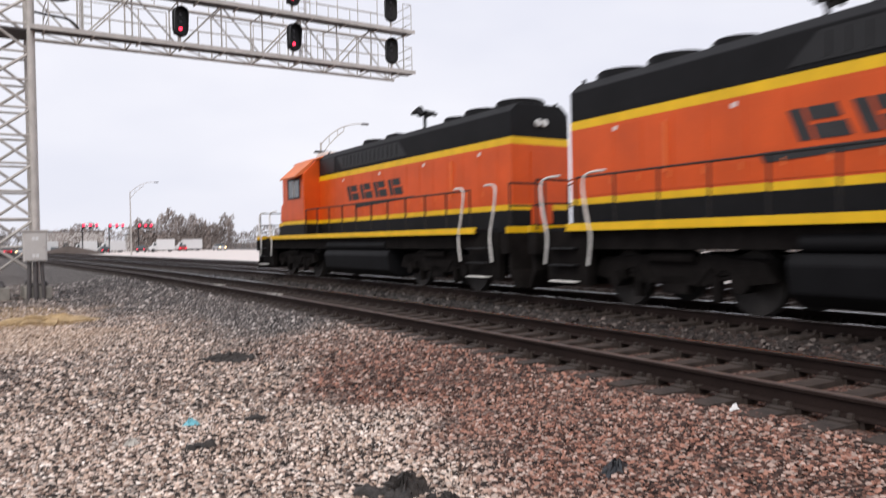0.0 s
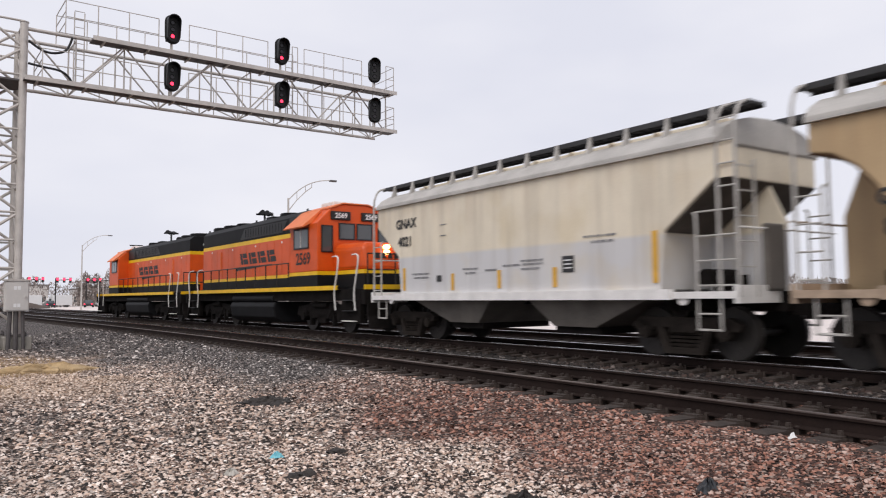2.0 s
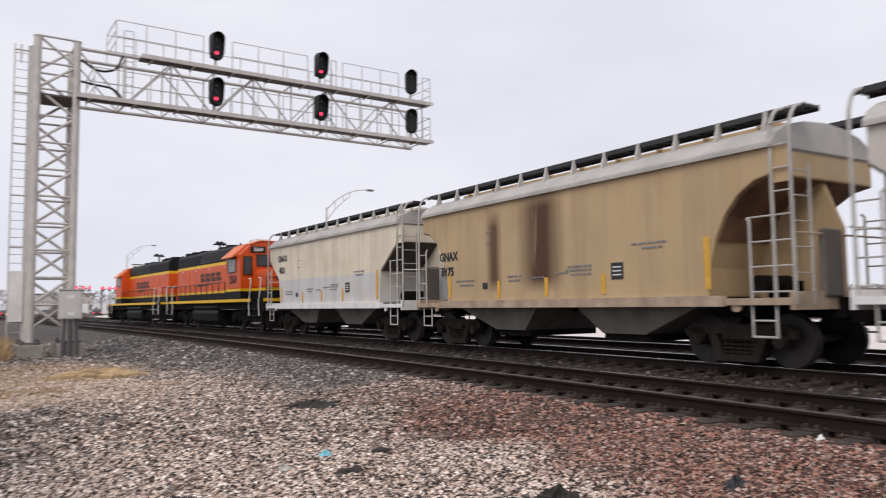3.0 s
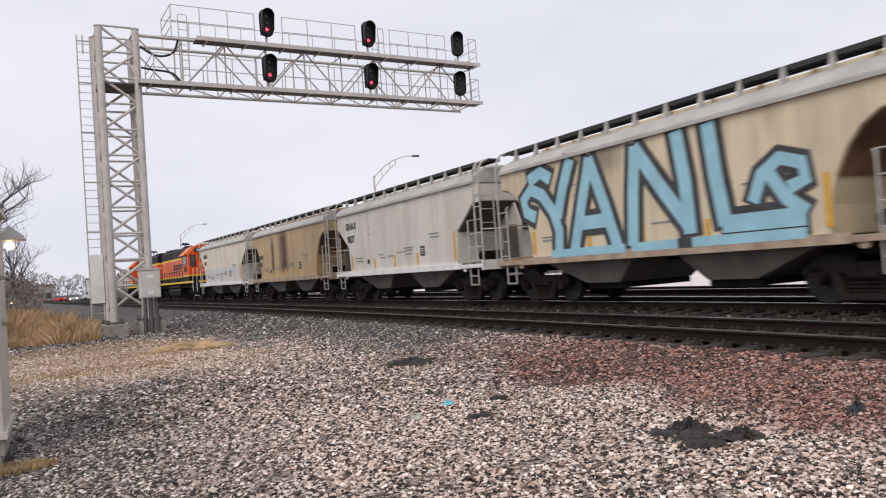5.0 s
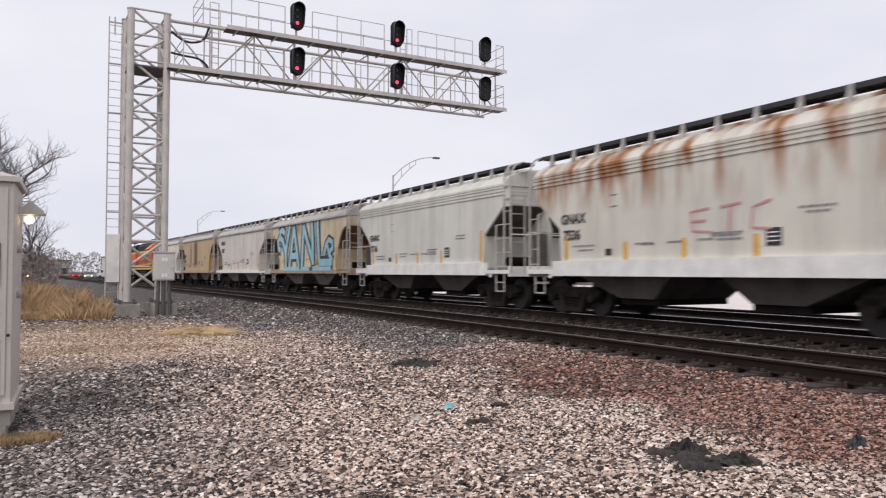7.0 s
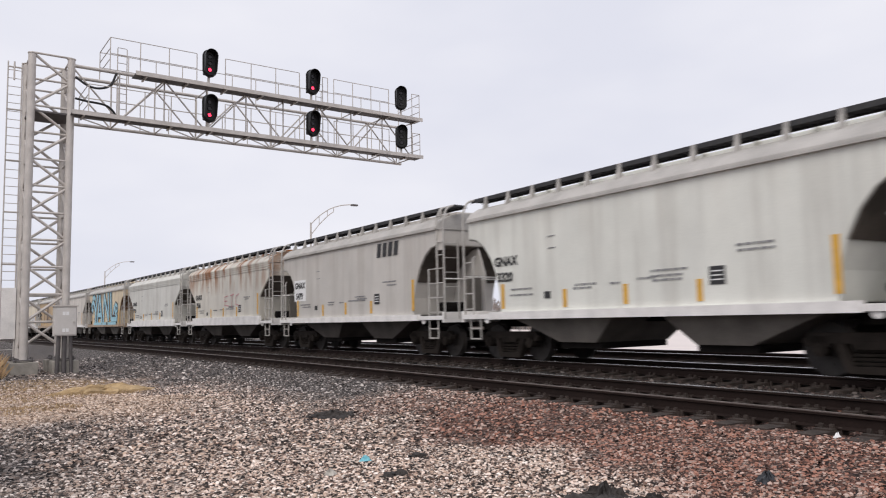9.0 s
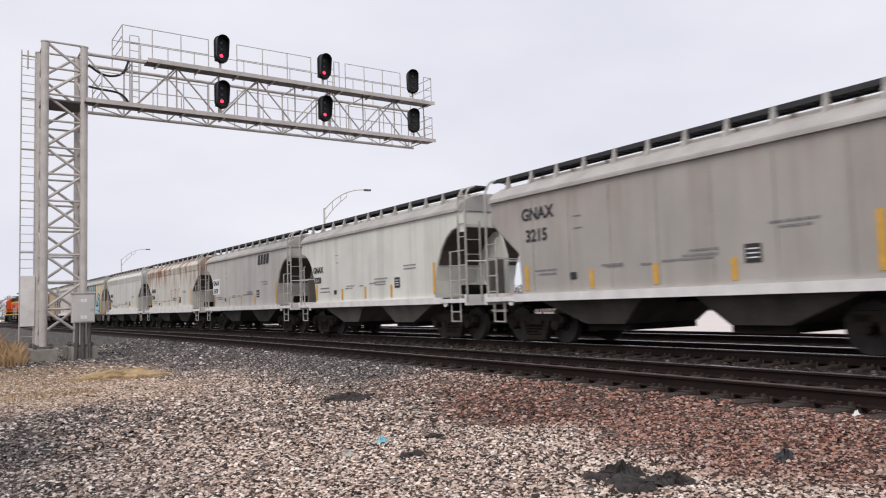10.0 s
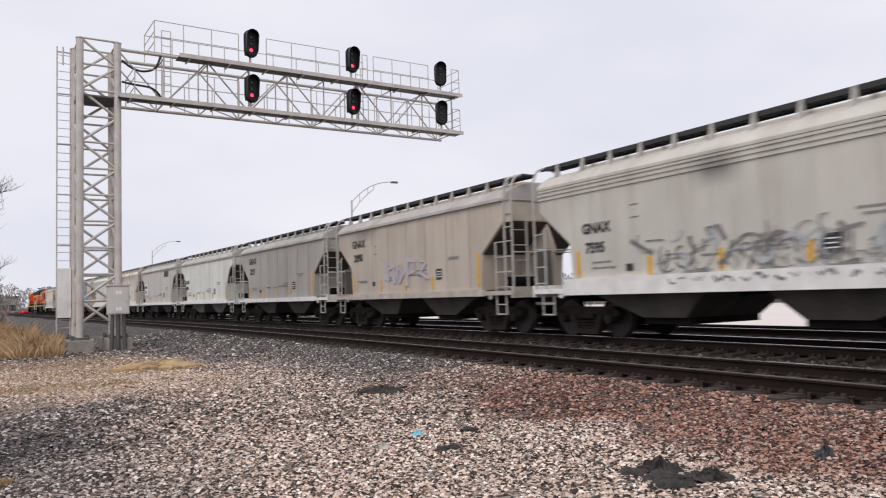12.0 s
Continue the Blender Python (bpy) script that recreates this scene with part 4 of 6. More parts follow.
            if tall:
                stile(ya, 2.5)
                stile(yb, 4.3)
                stile(yc, 4.3)
                for k in range(4):
                    rod(bm, (x, ya, 1.3 + 0.42 * k), (x, yc, 1.3 + 0.42 * k), 0.016, 6)
                for k in range(4):
                    rod(bm, (x, yb, 2.95 + 0.38 * k), (x, yc, 2.95 + 0.38 * k), 0.016, 6)
                rod(bm, (sx * 1.12, yb, 4.4), (sx * 1.12, yc, 4.4), 0.026, 6)
            else:
                stile(yc - e * 0.08, 4.3)
                stile(yb - e * 0.15, 2.7)
                for k in range(4):
                    rod(bm, (x, yb - e * 0.15, 1.35 + 0.42 * k), (x, yc - e * 0.08, 1.35 + 0.42 * k), 0.016, 6)
            part("side_ladder", bm, LADDER_GREY, car)
            if tall:
                bm = bmesh.new()
                box(bm, sx * 1.47 - 0.012, sx * 1.47 + 0.012, min(e * 5.7, yc - e * 0.04), max(e * 5.7, yc - e * 0.04), 3.1, 3.7)
                part("corner_plate", bm, paint, car)
            if tall:
                bm = bmesh.new()
                for k in range(5):
                    rod(bm, (sx * 1.48, yc, 1.6 + 0.42 * k), (xe, yc, 1.6 + 0.42 * k), 0.012, 6)
                box(bm, xe - 0.018, xe + 0.018, yc - 0.018, yc + 0.018, 1.1, 3.4)
                part("end_ladder", bm, LADDER_GREY, car)
            bm = bmesh.new()
            path_rod(bm, [(x, ya, 1.1), (x, ya, 0.55), (x, yb, 0.55), (x, yb, 1.1)], 0.022)
            path_rod(bm, [(x, ya, 0.82), (x, yb, 0.82)], 0.018)
            part("stirrup_step", bm, LADDER_GREY, car)
            bm = bmesh.new()
            rod(bm, (x - sx * 0.02, e * 4.95, 1.06), (x + sx * 0.03, e * 4.95, 1.06), 0.1, 10)
            part("jacking_lug", bm, sill, car)
        bm = bmesh.new()
        path_rod(bm, [(-1.5, e * 6.06, 2.25), (1.5, e * 6.06, 2.25)], 0.018)
        part("end_handhold", bm, sill, car)
    bm = bmesh.new()
    box(bm, -0.15, 0.15, -6.0, 6.0, 0.95, 1.2)
    part("centre_sill", bm, UNDER, car)
    # stencils on both sides are alike; the side that is seen carries them
    x = -1.542
    if marks:
        lettering("reporting_mark", marks, size, DECAL, car, on_side(x, my, mz), "black stencilled letters", bold=0.012)
        lettering("car_number", number, size, DECAL, car, on_side(x, my + 0.05, nz), "black stencilled number", bold=0.012)
    rs = random.Random(number)
    def bar(y, z, w, h, material, name):
        bm = bmesh.new()
        box(bm, x - 0.002, x + 0.004, y - w / 2, y + w / 2, z - h / 2, z + h / 2)
        part(name, bm, material, car)
    for k, (y, z, w) in enumerate(((3.5, 1.78, 0.75), (3.5, 1.68, 0.72), (1.3, 1.82, 0.5), (1.3, 1.74, 0.45), (-0.4, 1.82, 0.5), (-1.0, 1.95, 0.75), (-1.0, 1.86, 0.7), (-1.0, 1.77, 0.6), (-3.0, 2.32, 0.7), (-3.0, 2.22, 0.6), (0.4, 1.78, 0.3))):
        y, z, end = y + rs.uniform(-0.15, 0.15) + w / 2, z + rs.uniform(-0.03, 0.03), y - w / 2
        bm = bmesh.new()
        while y > end:
            word = rs.uniform(0.05, 0.16)
            box(bm, x - 0.002, x + 0.004, y - word, y, z - 0.02, z + 0.02)
            y -= word + rs.uniform(0.02, 0.05)
        tagged(part("stencil_line", bm, DECAL_GREY, car), kind="stuff")
    bar(2.35, 3.0, 0.26, 0.02, DECAL_GREY, "stencil_frame")
    bar(2.35, 2.72, 0.26, 0.02, DECAL_GREY, "stencil_frame")
    bar(-2.15, 1.8, 0.34, 0.34, DECAL, "data_plate")
    for zz in (1.72, 1.8, 1.88):
        bm = bmesh.new()
        box(bm, x - 0.005, x - 0.002, -2.27, -2.03, zz - 0.012, zz + 0.012)
        part("plate_line", bm, SIGN_WHITE, car)
    bar(2.55, 1.62, 0.22, 0.16, DECAL, "data_plate")
    for y, z, hgt in ((4.25, 1.78, 0.62), (1.95, 1.66, 0.42), (0.1, 1.68, 0.42), (-1.75, 1.68, 0.42), (-4.38, 1.98, 0.95)):
        bar(y, z - (0.02 if ribs else 0.14), 0.13, hgt, STRIPE, "reflector_strip")
    return car


def graffiti_strokes(car, name, strokes, width, z_out, material, edge=None):
    """Sprayed letters: flat ribbons on the side sheet, each stroke with a darker outline below it."""
    x = -1.545
    for n_, pts in enumerate(strokes):
        for w, mt, dx in ([(width * 1.6 + 0.1, edge, 0.002 + 0.0003 * n_)] if edge else []) + [(width, material, z_out + 0.0009 * n_)]:
            bm = bmesh.new()
            left, right = [], []
            for i, (y, z) in enumerate(pts):
                a = Vector(pts[max(i - 1, 0)])
                b = Vector(pts[min(i + 1, len(pts) - 1)])
                d = (b - a).normalized()
                nrm = Vector((-d.y, d.x)) * w / 2
                ext = d * (w * 0.2) * (-1 if i == 0 else 1 if i == len(pts) - 1 else 0)
                c = Vector((y, z)) + ext
                left.append(bm.verts.new((x - dx, *(c + nrm))))
                right.append(bm.verts.new((x - dx, *(c - nrm))))
            for i in range(len(pts) - 1):
                bm.faces.new((left[i], left[i + 1], right[i + 1], right[i]))
            part(name, bm, mt, car)


def build_hoppers():
    wheel = wheelset_mesh(0.457)
    truck = freight_truck_mesh()
    brown, soot = (0.085, 0.035, 0.015), (0.09, 0.085, 0.08)
    cream = hopper_paint("cream_paint", (0.80, 0.72, 0.58), low=(0.58, 0.59, 0.63), rust=0.12)
    tan = hopper_paint("tan_dusty_paint", (0.52, 0.375, 0.215), rust=0.12, spots=((0.3, 0.9, 1.4, 3.6, 1.0, brown), (2.15, 0.35, 1.4, 3.3, 0.9, brown)))
    light = hopper_paint("light_grey_paint", (0.68, 0.635, 0.58), rust=0.05)
    sand = hopper_paint("sand_paint", (0.74, 0.62, 0.44), rust=0.3, rusty=(0.2, 0.11, 0.06), spots=((1.2, 0.9, 3.0, 3.8, 0.5, soot),))
    grey = hopper_paint("pale_grey_paint", (0.67, 0.665, 0.62), rust=0.06)
    rusty = hopper_paint("rust_streaked_grey_paint", (0.68, 0.65, 0.58), rust=1.0)
    dull = hopper_paint("dull_light_grey_paint", (0.58, 0.555, 0.52), rust=0.06)
    white = hopper_paint("clean_off_white_paint", (0.76, 0.765, 0.71), rust=0.04)
    steel = hopper_paint("steel_grey_paint", (0.44, 0.415, 0.385), rust=0.12)
    taupe = hopper_paint("taupe_dusty_paint", (0.54, 0.475, 0.405), rust=0.12, spots=((3.3, 1.1, 3.2, 3.7, 0.5, soot),))
    chalk = hopper_paint("chalky_grey_paint", (0.60, 0.575, 0.52), rust=0.08, spots=((0.15, 0.75, 3.05, 3.6, 0.7, soot),))
    # darker than the paint: the weld relief's shading is put into the colour
    SEAM = mat("shaded_weld_seam", (0.34, 0.31, 0.275), 0.8, 0, 0.6, 1.4, 1.5, 20, 0.1)
    dirty_sill = mat("dusty_tan_sill", (0.45, 0.34, 0.25), 0.7, 0, 0.6, 1.2, 2.5, 30, 0.1)
    taupe_sill = mat("dusty_taupe_sill", (0.50, 0.45, 0.4), 0.7, 0, 0.7, 1.15, 2.5, 30, 0.1)
    specs = [
        (cream, False, False, SILL_WHITE, "GNAX", "4021", 0.36, 4.15, 3.05, 2.56, "cream covered hopper with a grey lower band and white sill"),
        (tan, True, False, dirty_sill, "GNAX", "8175", 0.32, 4.3, 2.37, 1.95, "tan covered hopper with dark brown spill streaks"),
        (light, False, False, SILL_WHITE, "GNAX", "9837", 0.4, 4.2, 3.04, 2.5, "light grey covered hopper with black stencils"),
        (sand, True, False, dirty_sill, "", "1", 0.3, 4, 3, 2.5, "sand-coloured covered hopper with large light blue graffiti"),
        (grey, False, True, SILL_WHITE, "GNAX", "7716", 0.34, 4.1, 2.41, 1.97, "pale grey covered hopper with ribbed eaves and white sill"),
        (rusty, False, True, SILL_WHITE, "GNAX", "7536", 0.35, 3.95, 2.39, 1.97, "grey covered hopper with orange rust running from the eaves"),
        (dull, True, False, SILL_WHITE, "GNAX", "5479", 0.33, 4.05, 2.42, 2.0, "dull light grey covered hopper with a dark owner's mark"),
        (white, True, False, SILL_WHITE, "GNAX", "3320", 0.32, 4.1, 2.42, 2.02, "clean off-white covered hopper with yellow reflector strips"),
        (steel, False, False, SILL_WHITE, "GNAX", "3215", 0.42, 3.78, 3.08, 2.54, "steel grey covered hopper with tall yellow reflector strips"),
        (taupe, False, False, taupe_sill, "GNAX", "2890", 0.4, 3.82, 3.05, 2.52, "dusty taupe covered hopper with faint blue and pink graffiti"),
        (chalk, False, True, SILL_WHITE, "GNAX", "7595", 0.33, 3.6, 2.48, 2.02, "chalky grey covered hopper with black scrawled graffiti"),
    ]
    for i, (paint, curved, ribs, sill, mk, num, size, my, mz, nz, label) in enumerate(specs):
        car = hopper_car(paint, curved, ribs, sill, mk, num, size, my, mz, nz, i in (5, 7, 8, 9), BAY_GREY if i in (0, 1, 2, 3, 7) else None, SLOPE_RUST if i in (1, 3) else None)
        tagged(car, label)
        for k in range(7 if i in (8, 9) else 0):
            box_part("panel_seam", (-1.5432, -1.53, 3.96 - 1.32 * k, 3.97 - 1.32 * k, 1.3, 3.55), SEAM, car)
        for y in (4.6, -4.6):
            add_truck(car, truck, wheel, y, 0.457, (-0.85, 0.85))
        if i == 3:
            g = [[(4.15, 2.35), (4.5, 2.5), (4.6, 2.85), (4.25, 3.1), (3.75, 2.9), (3.3, 2.4), (3.1, 1.9), (3.15, 1.4)], [(2.5, 3.6), (2.85, 2.95), (3.1, 2.3)], [(4.25, 3.35), (3.75, 3.5), (3.4, 3.3)],
                 [(2.5, 1.4), (2.15, 2.4), (1.75, 3.5)], [(1.75, 3.5), (1.3, 2.4), (0.95, 1.4)], [(2.1, 2.0), (1.25, 2.0)],
                 [(0.4, 1.4), (0.3, 2.5), (0.15, 3.5)], [(0.15, 3.5), (-0.6, 2.5), (-1.25, 1.7)], [(-1.3, 1.55), (-1.25, 2.6), (-1.1, 3.6)],
                 [(-1.95, 3.6), (-2.05, 2.6), (-2.2, 1.65)], [(-2.2, 1.6), (-3.0, 1.6), (-3.9, 1.6)],
                 [(-2.9, 2.0), (-3.1, 2.45), (-3.5, 2.7), (-3.95, 2.55), (-4.0, 2.25), (-3.7, 2.15)], [(-3.3, 2.4), (-3.6, 1.95), (-3.95, 1.7)]]
            graffiti_strokes(car, "graffiti_stroke", g[:-2], 0.34, 0.008, SPRAY_BLUE, SPRAY_BLACK)
            graffiti_strokes(car, "graffiti_stroke", g[-2:], 0.26, 0.008, SPRAY_BLUE, SPRAY_BLACK)
            for y0, y1, mt in ((0.6, 3.4, SPRAY_BLUE), (-1.0, 0.4, SPRAY_BLUE), (-4.0, -1.4, SPRAY_BLUE), (-1.4, -1.0, SPRAY_BLACK)):
                bm = bmesh.new()
                box(bm, -1.634, -1.625, y0, y1, 1.2, 1.4)
                part("graffiti_stroke", bm, mt, car)
        if i == 5:
            g = [[(-0.6, 2.45), (-0.1, 2.4), (-0.15, 2.0), (-0.7, 1.95)], [(-0.15, 2.2), (-0.5, 2.2)], [(-0.9, 2.45), (-1.4, 2.5)], [(-1.15, 2.45), (-1.1, 1.9)], [(-2.1, 2.5), (-1.7, 2.4), (-1.65, 2.0), (-2.1, 1.95)]]
            graffiti_strokes(car, "graffiti_stroke", g, 0.045, 0.004, SPRAY_PINK)
        if i == 9:
            for k, mt in ((0, SPRAY_FADED_BLUE), (0.12, SPRAY_FADED_PINK)):
                g = [[(1.8 - k, 2.5), (1.5 - k, 2.3), (1.45 - k, 1.7)], [(1.4 - k, 2.1), (1.0 - k, 2.2), (0.95 - k, 1.6)], [(0.6 - k, 2.2), (0.3 - k, 1.9), (0.6 - k, 1.6), (0.8 - k, 1.9), (0.6 - k, 2.2)], [(0.0 - k, 2.4), (0.0 - k, 1.5)], [(0.0 - k, 2.35), (-0.5 - k, 2.3), (-0.5 - k, 1.95), (0.0 - k, 1.9)], [(-0.9 - k, 2.3), (-1.3 - k, 2.2), (-0.9 - k, 1.9), (-1.4 - k, 1.7)]]
                graffiti_strokes(car, "graffiti_stroke", g, 0.11, 0.004 + k * 0.07, mt)
        if i == 10:
            rr = random.Random(17)
            for k in range(80):
                y, z = 2.1 - 5.8 * (k + rr.random()) / 80, 1.45 + 0.7 * rr.random() ** 1.4
                turn, step = rr.uniform(0, 6.28), rr.uniform(0.06, 0.15)
                bend = rr.uniform(-0.75, 0.75)
                pts = [(y, z)]
                for _ in range(rr.randint(4, 7)):
                    turn += bend
                    y, z = y + step * math.cos(turn), min(2.3, max(1.44, z + step * math.sin(turn)))
                    pts.append((y, z))
                graffiti_strokes(car, "graffiti_stroke", [pts], rr.choice((0.02, 0.03, 0.04, 0.05, 0.09)), 0.003 + 0.0003 * k, rr.choice((SCRAWL, SCRAWL, SPRAY_FADED)))
            for k in range(16):
                y = 1.4 - 0.36 * k + rr.uniform(-0.1, 0.1)
                pts = [(y - 0.06 * j, 1.29 + rr.uniform(-0.07, 0.07)) for j in range(rr.randint(3, 5))]
                graffiti_strokes(car, "graffiti_stroke", [pts], rr.choice((0.025, 0.04, 0.06)), 0.091 + 0.0003 * k, DECAL_GREY)
        if i == 6:
            for k in range(4):
                bm = bmesh.new()
                y = -2.3 - k * 0.36
                prism(bm, [(y + 0.12, 3.15), (y - 0.13, 3.15), (y - 0.2, 3.6), (y + 0.05, 3.6)], "x", -1.548, -1.54)
                part("owner_mark", bm, DECAL, car)
            bm = bmesh.new()
            box(bm, -1.5385, -1.525, 3.5, 4.6, 1.92, 2.75)
            part("pale_patch", bm, SIGN_WHITE, car)
        TRAIN.append((car, FRONT - 5.9 - CAR * i))


# ---- locomotives: nose towards +y in their own space ----
def loco_truck_mesh():
    bm = bmesh.new()
    for sx in (-1, 1):
        x0, x1 = sorted((sx * 0.98, sx * 1.14))
        prism(bm, [(-1.95, 0.55), (-1.8, 0.85), (-0.9, 0.95), (0.9, 0.95), (1.8, 0.85), (1.95, 0.55), (1.6, 0.5), (1.0, 0.72), (0.7, 0.45), (-0.7, 0.45), (-1.0, 0.72), (-1.6, 0.5)], "x", x0, x1)
        for y in (-1.37, 1.37):
            rod(bm, (sx * 0.95, y, 0.508), (sx * 1.2, y, 0.508), 0.15, 12)
            box(bm, x0, x1 + 0.02, y - 0.22, y + 0.22, 0.5, 0.8)
            for d in (-0.36, 0.36):
                for z in (0.55, 0.63, 0.71):
                    rod(bm, (sx * 1.06, y + d, z), (sx * 1.06, y + d, z + 0.055), 0.08, 8)
            rod(bm, (sx * 1.12, y * 0.55, 0.75), (sx * 1.12, y * 0.35, 0.45), 0.06, 8)
            box(bm, x0, x1, y * 0.62 - 0.06, y * 0.62 + 0.06, 0.2, 0.75)
        rod(bm, (sx * 1.15, -0.5, 0.9), (sx * 1.15, 0.5, 0.9), 0.1, 10)
        box(bm, x0, x1, -0.28, 0.28, 0.3, 0.6)
    box(bm, -1.0, 1.0, -1.9, 1.9, 0.6, 0.9)
    return mesh_of("truck", bm, UNDER)


def box_part(name, ext, material, parent, label="", bevel=0.0):
    bm = bmesh.new()
    box(bm, *ext)
    return part(name, bm, material, parent, label, bevel)


def locomotive(number, lit, high_cab_gear):
    lo = thing("diesel_locomotive", Matrix(), "", "locomotive", "locomotives of the moving train")
    # frame with its yellow edge, anticlimbers and pilots
    bm = bmesh.new()
    box(bm, -1.35, 1.35, -8.75, 8.75, 1.05, 1.4)
    for e in (-1, 1):
        box(bm, -1.5, 1.5, e * 8.55, e * 8.8, 0.95, 1.4)
        prism(bm, [(e * 8.82, 1.05), (e * 8.82, 0.6), (e * 8.98, 0.22), (e * 8.9, 0.22), (e * 8.7, 0.6), (e * 8.7, 1.05)], "x", -1.4, 1.4)
        box(bm, -0.2, 0.2, e * 8.7, e * 9.05, 0.72, 1.02)
    part("frame", bm, UNDER, lo)
    for e in (-1, 1):
        box_part("walkway_edge", (e * 1.5 - 0.03, e * 1.5 + 0.03, -7.55, 7.0, 1.40, 1.545), YELLOW, lo, "yellow walkway edge")
        box_part("end_edge", (-1.5, 1.5, e * 8.74, e * 8.8, 1.40, 1.545), YELLOW, lo)
    box_part("walkway", (-1.5, 1.5, -7.55, 7.0, 1.41, 1.5), LOCO_BLACK, lo)
    box_part("end_platform", (-1.1, 1.1, -8.75, 8.75, 1.41, 1.48), LOCO_BLACK, lo)
    # long hood in colour bands
    hw = 0.86
    for name, z0, z1, mt in (("hood_base", 1.48, 1.93, LOCO_BLACK), ("hood_band", 1.93, 2.06, YELLOW), ("hood", 2.06, 3.46, ORANGE), ("hood_band", 3.46, 3.63, YELLOW)):
        box_part(name, (-hw, hw, -8.15, 3.35, z0, z1), mt, lo)
    bm = bmesh.new()
    prism(bm, [(-hw, 3.63), (hw, 3.63), (hw, 4.22), (hw - 0.22, 4.42), (-hw + 0.22, 4.42), (-hw, 4.22)], "y", -8.15, 3.35)
    part("hood_top", bm, LOCO_BLACK, lo, "black upper hood", bevel=0.02)
    for e in (-1, 1):
        def flat(name, y0, y1, z0, z1, out, material, bevel=0.0):
            x0, x1 = sorted((e * (hw - 0.01), e * (hw + out)))
            return box_part(name, (x0, x1, y0, y1, z0, z1), material, lo, bevel=bevel)
        for k in range(15):
            y = -7.6 + k * 0.74
            flat("hood_door", y, y + 0.7, 2.1, 3.4, 0.008, ORANGE, 0.004)
            flat("door_latch", y + 0.6, y + 0.63, 2.3, 2.42, 0.022, ORANGE_FADED)
        x0, x1 = sorted((e * (hw - 0.01), e * (hw + 0.014)))
        bm = bmesh.new()
        prism(bm, [(-3.2, 3.72), (1.3, 3.72), (1.75, 4.16), (-2.7, 4.16)], "x", x0, x1)
        intake = part("air_intake", bm, SIGNAL_BLACK, lo, "recessed black air intake")
        for k in range(14):
            y = -2.6 + k * 0.29
            xa, xb = sorted((e * (hw + 0.014), e * (hw + 0.03)))
            box_part("louvre", (xa, xb, y, y + 0.05, 3.78, 4.12), SIGNAL_BLACK, intake)
        flat("dynamic_brake_grid", 1.95, 3.25, 3.68, 4.2, 0.014, SIGNAL_BLACK)
        flat("grab_iron", -5.6, -5.56, 2.4, 3.3, 0.05, ORANGE_FADED)
        for y in (-6.9, -4.2, -1.5, 1.2):
            flat("placard", y, y + 0.1, 3.3, 3.38, 0.012, SIGN_WHITE)
    for y in (-8.0, -2.0, 3.0):
        for e in (-1, 1):
            bm = bmesh.new()
            rod(bm, (e * (hw - 0.25), y, 4.4), (e * (hw - 0.25), y, 4.5), 0.04, 8)
            part("lifting_eye", bm, LOCO_BLACK, lo)
    for y, r in ((-7.4, 0.6), (-6.0, 0.6), (-4.7, 0.45), (0.3, 0.5)):
        bm = bmesh.new()
        rod(bm, (0, y, 4.4), (0, y, 4.56), r, 20)
        rod(bm, (0, y, 4.56), (0, y, 4.6), r * 0.92, 20)
        part("roof_fan", bm, LOCO_BLACK, lo, round_=True)
    box_part("exhaust_stack", (-0.35, 0.35, -1.6, -0.9, 4.4, 4.6), LOCO_BLACK, lo, bevel=0.03)
    bm = bmesh.new()
    rod(bm, (-0.3, -3.3, 4.4), (-0.3, -3.3, 4.92), 0.05, 6)
    for dx, dy, sg in ((-0.05, 0.1, 1), (-0.3, 0.0, 1), (-0.55, 0.1, -1)):
        rod(bm, (dx, -3.3 + dy - 0.2 * sg, 4.95), (dx, -3.3 + dy + 0.28 * sg, 4.98), 0.04, 8, 0.12)
    rod(bm, (-0.7, -3.3, 4.92), (0.1, -3.3, 4.92), 0.045, 6)
    part("horn", bm, SIGNAL_BLACK, lo, "three-chime black air horn")
    # hood end: headlights, number boards, door
    for dx in (-0.1, 0.1):
        bm = bmesh.new()
        rod(bm, (dx, -8.15, 3.98), (dx, -8.22, 3.98), 0.085, 14)
        part("rear_headlight", bm, LENS_CLEAR, lo)
    box_part("rear_door", (-0.32, 0.32, -8.17, -8.15, 1.6, 3.3), ORANGE, lo, bevel=0.01)
    # cab
    cab = [(-1.48, 1.5), (1.48, 1.5), (1.48, 3.72), (0.95, 4.25), (0.5, 4.4), (-0.5, 4.4), (-0.95, 4.25), (-1.48, 3.72)]
    bm = bmesh.new()
    prism(bm, [(x, max(z, 2.06)) for x, z in cab], "y", 3.35, 5.55)
    part("cab", bm, ORANGE, lo, "orange crew cab", bevel=0.03)
    for z0, z1, mt, nm in ((1.5, 1.93, LOCO_BLACK, "cab_base"), (1.93, 2.06, YELLOW, "cab_band")):
        box_part(nm, (-1.485, 1.485, 3.34, 5.56, z0, z1), mt, lo)
    for e in (-1, 1):
        box_part("side_window", (e * 1.485 - 0.012, e * 1.485 + 0.012, 3.75, 4.85, 2.92, 3.55), GLASS, lo)
        box_part("window_post", (e * 1.49 - 0.016, e * 1.49 + 0.016, 4.25, 4.31, 2.92, 3.55), GALV, lo)
        bm = bmesh.new()
        for a in ((3.7, 4.9, 2.87, 2.92), (3.7, 4.9, 3.55, 3.6), (3.7, 3.75, 2.92, 3.55), (4.85, 4.9, 2.92, 3.55)):
            box(bm, e * 1.49 - 0.02, e * 1.49 + 0.02, *a)
        part("window_frame", bm, SIGNAL_BLACK, lo)
        bm = bmesh.new()
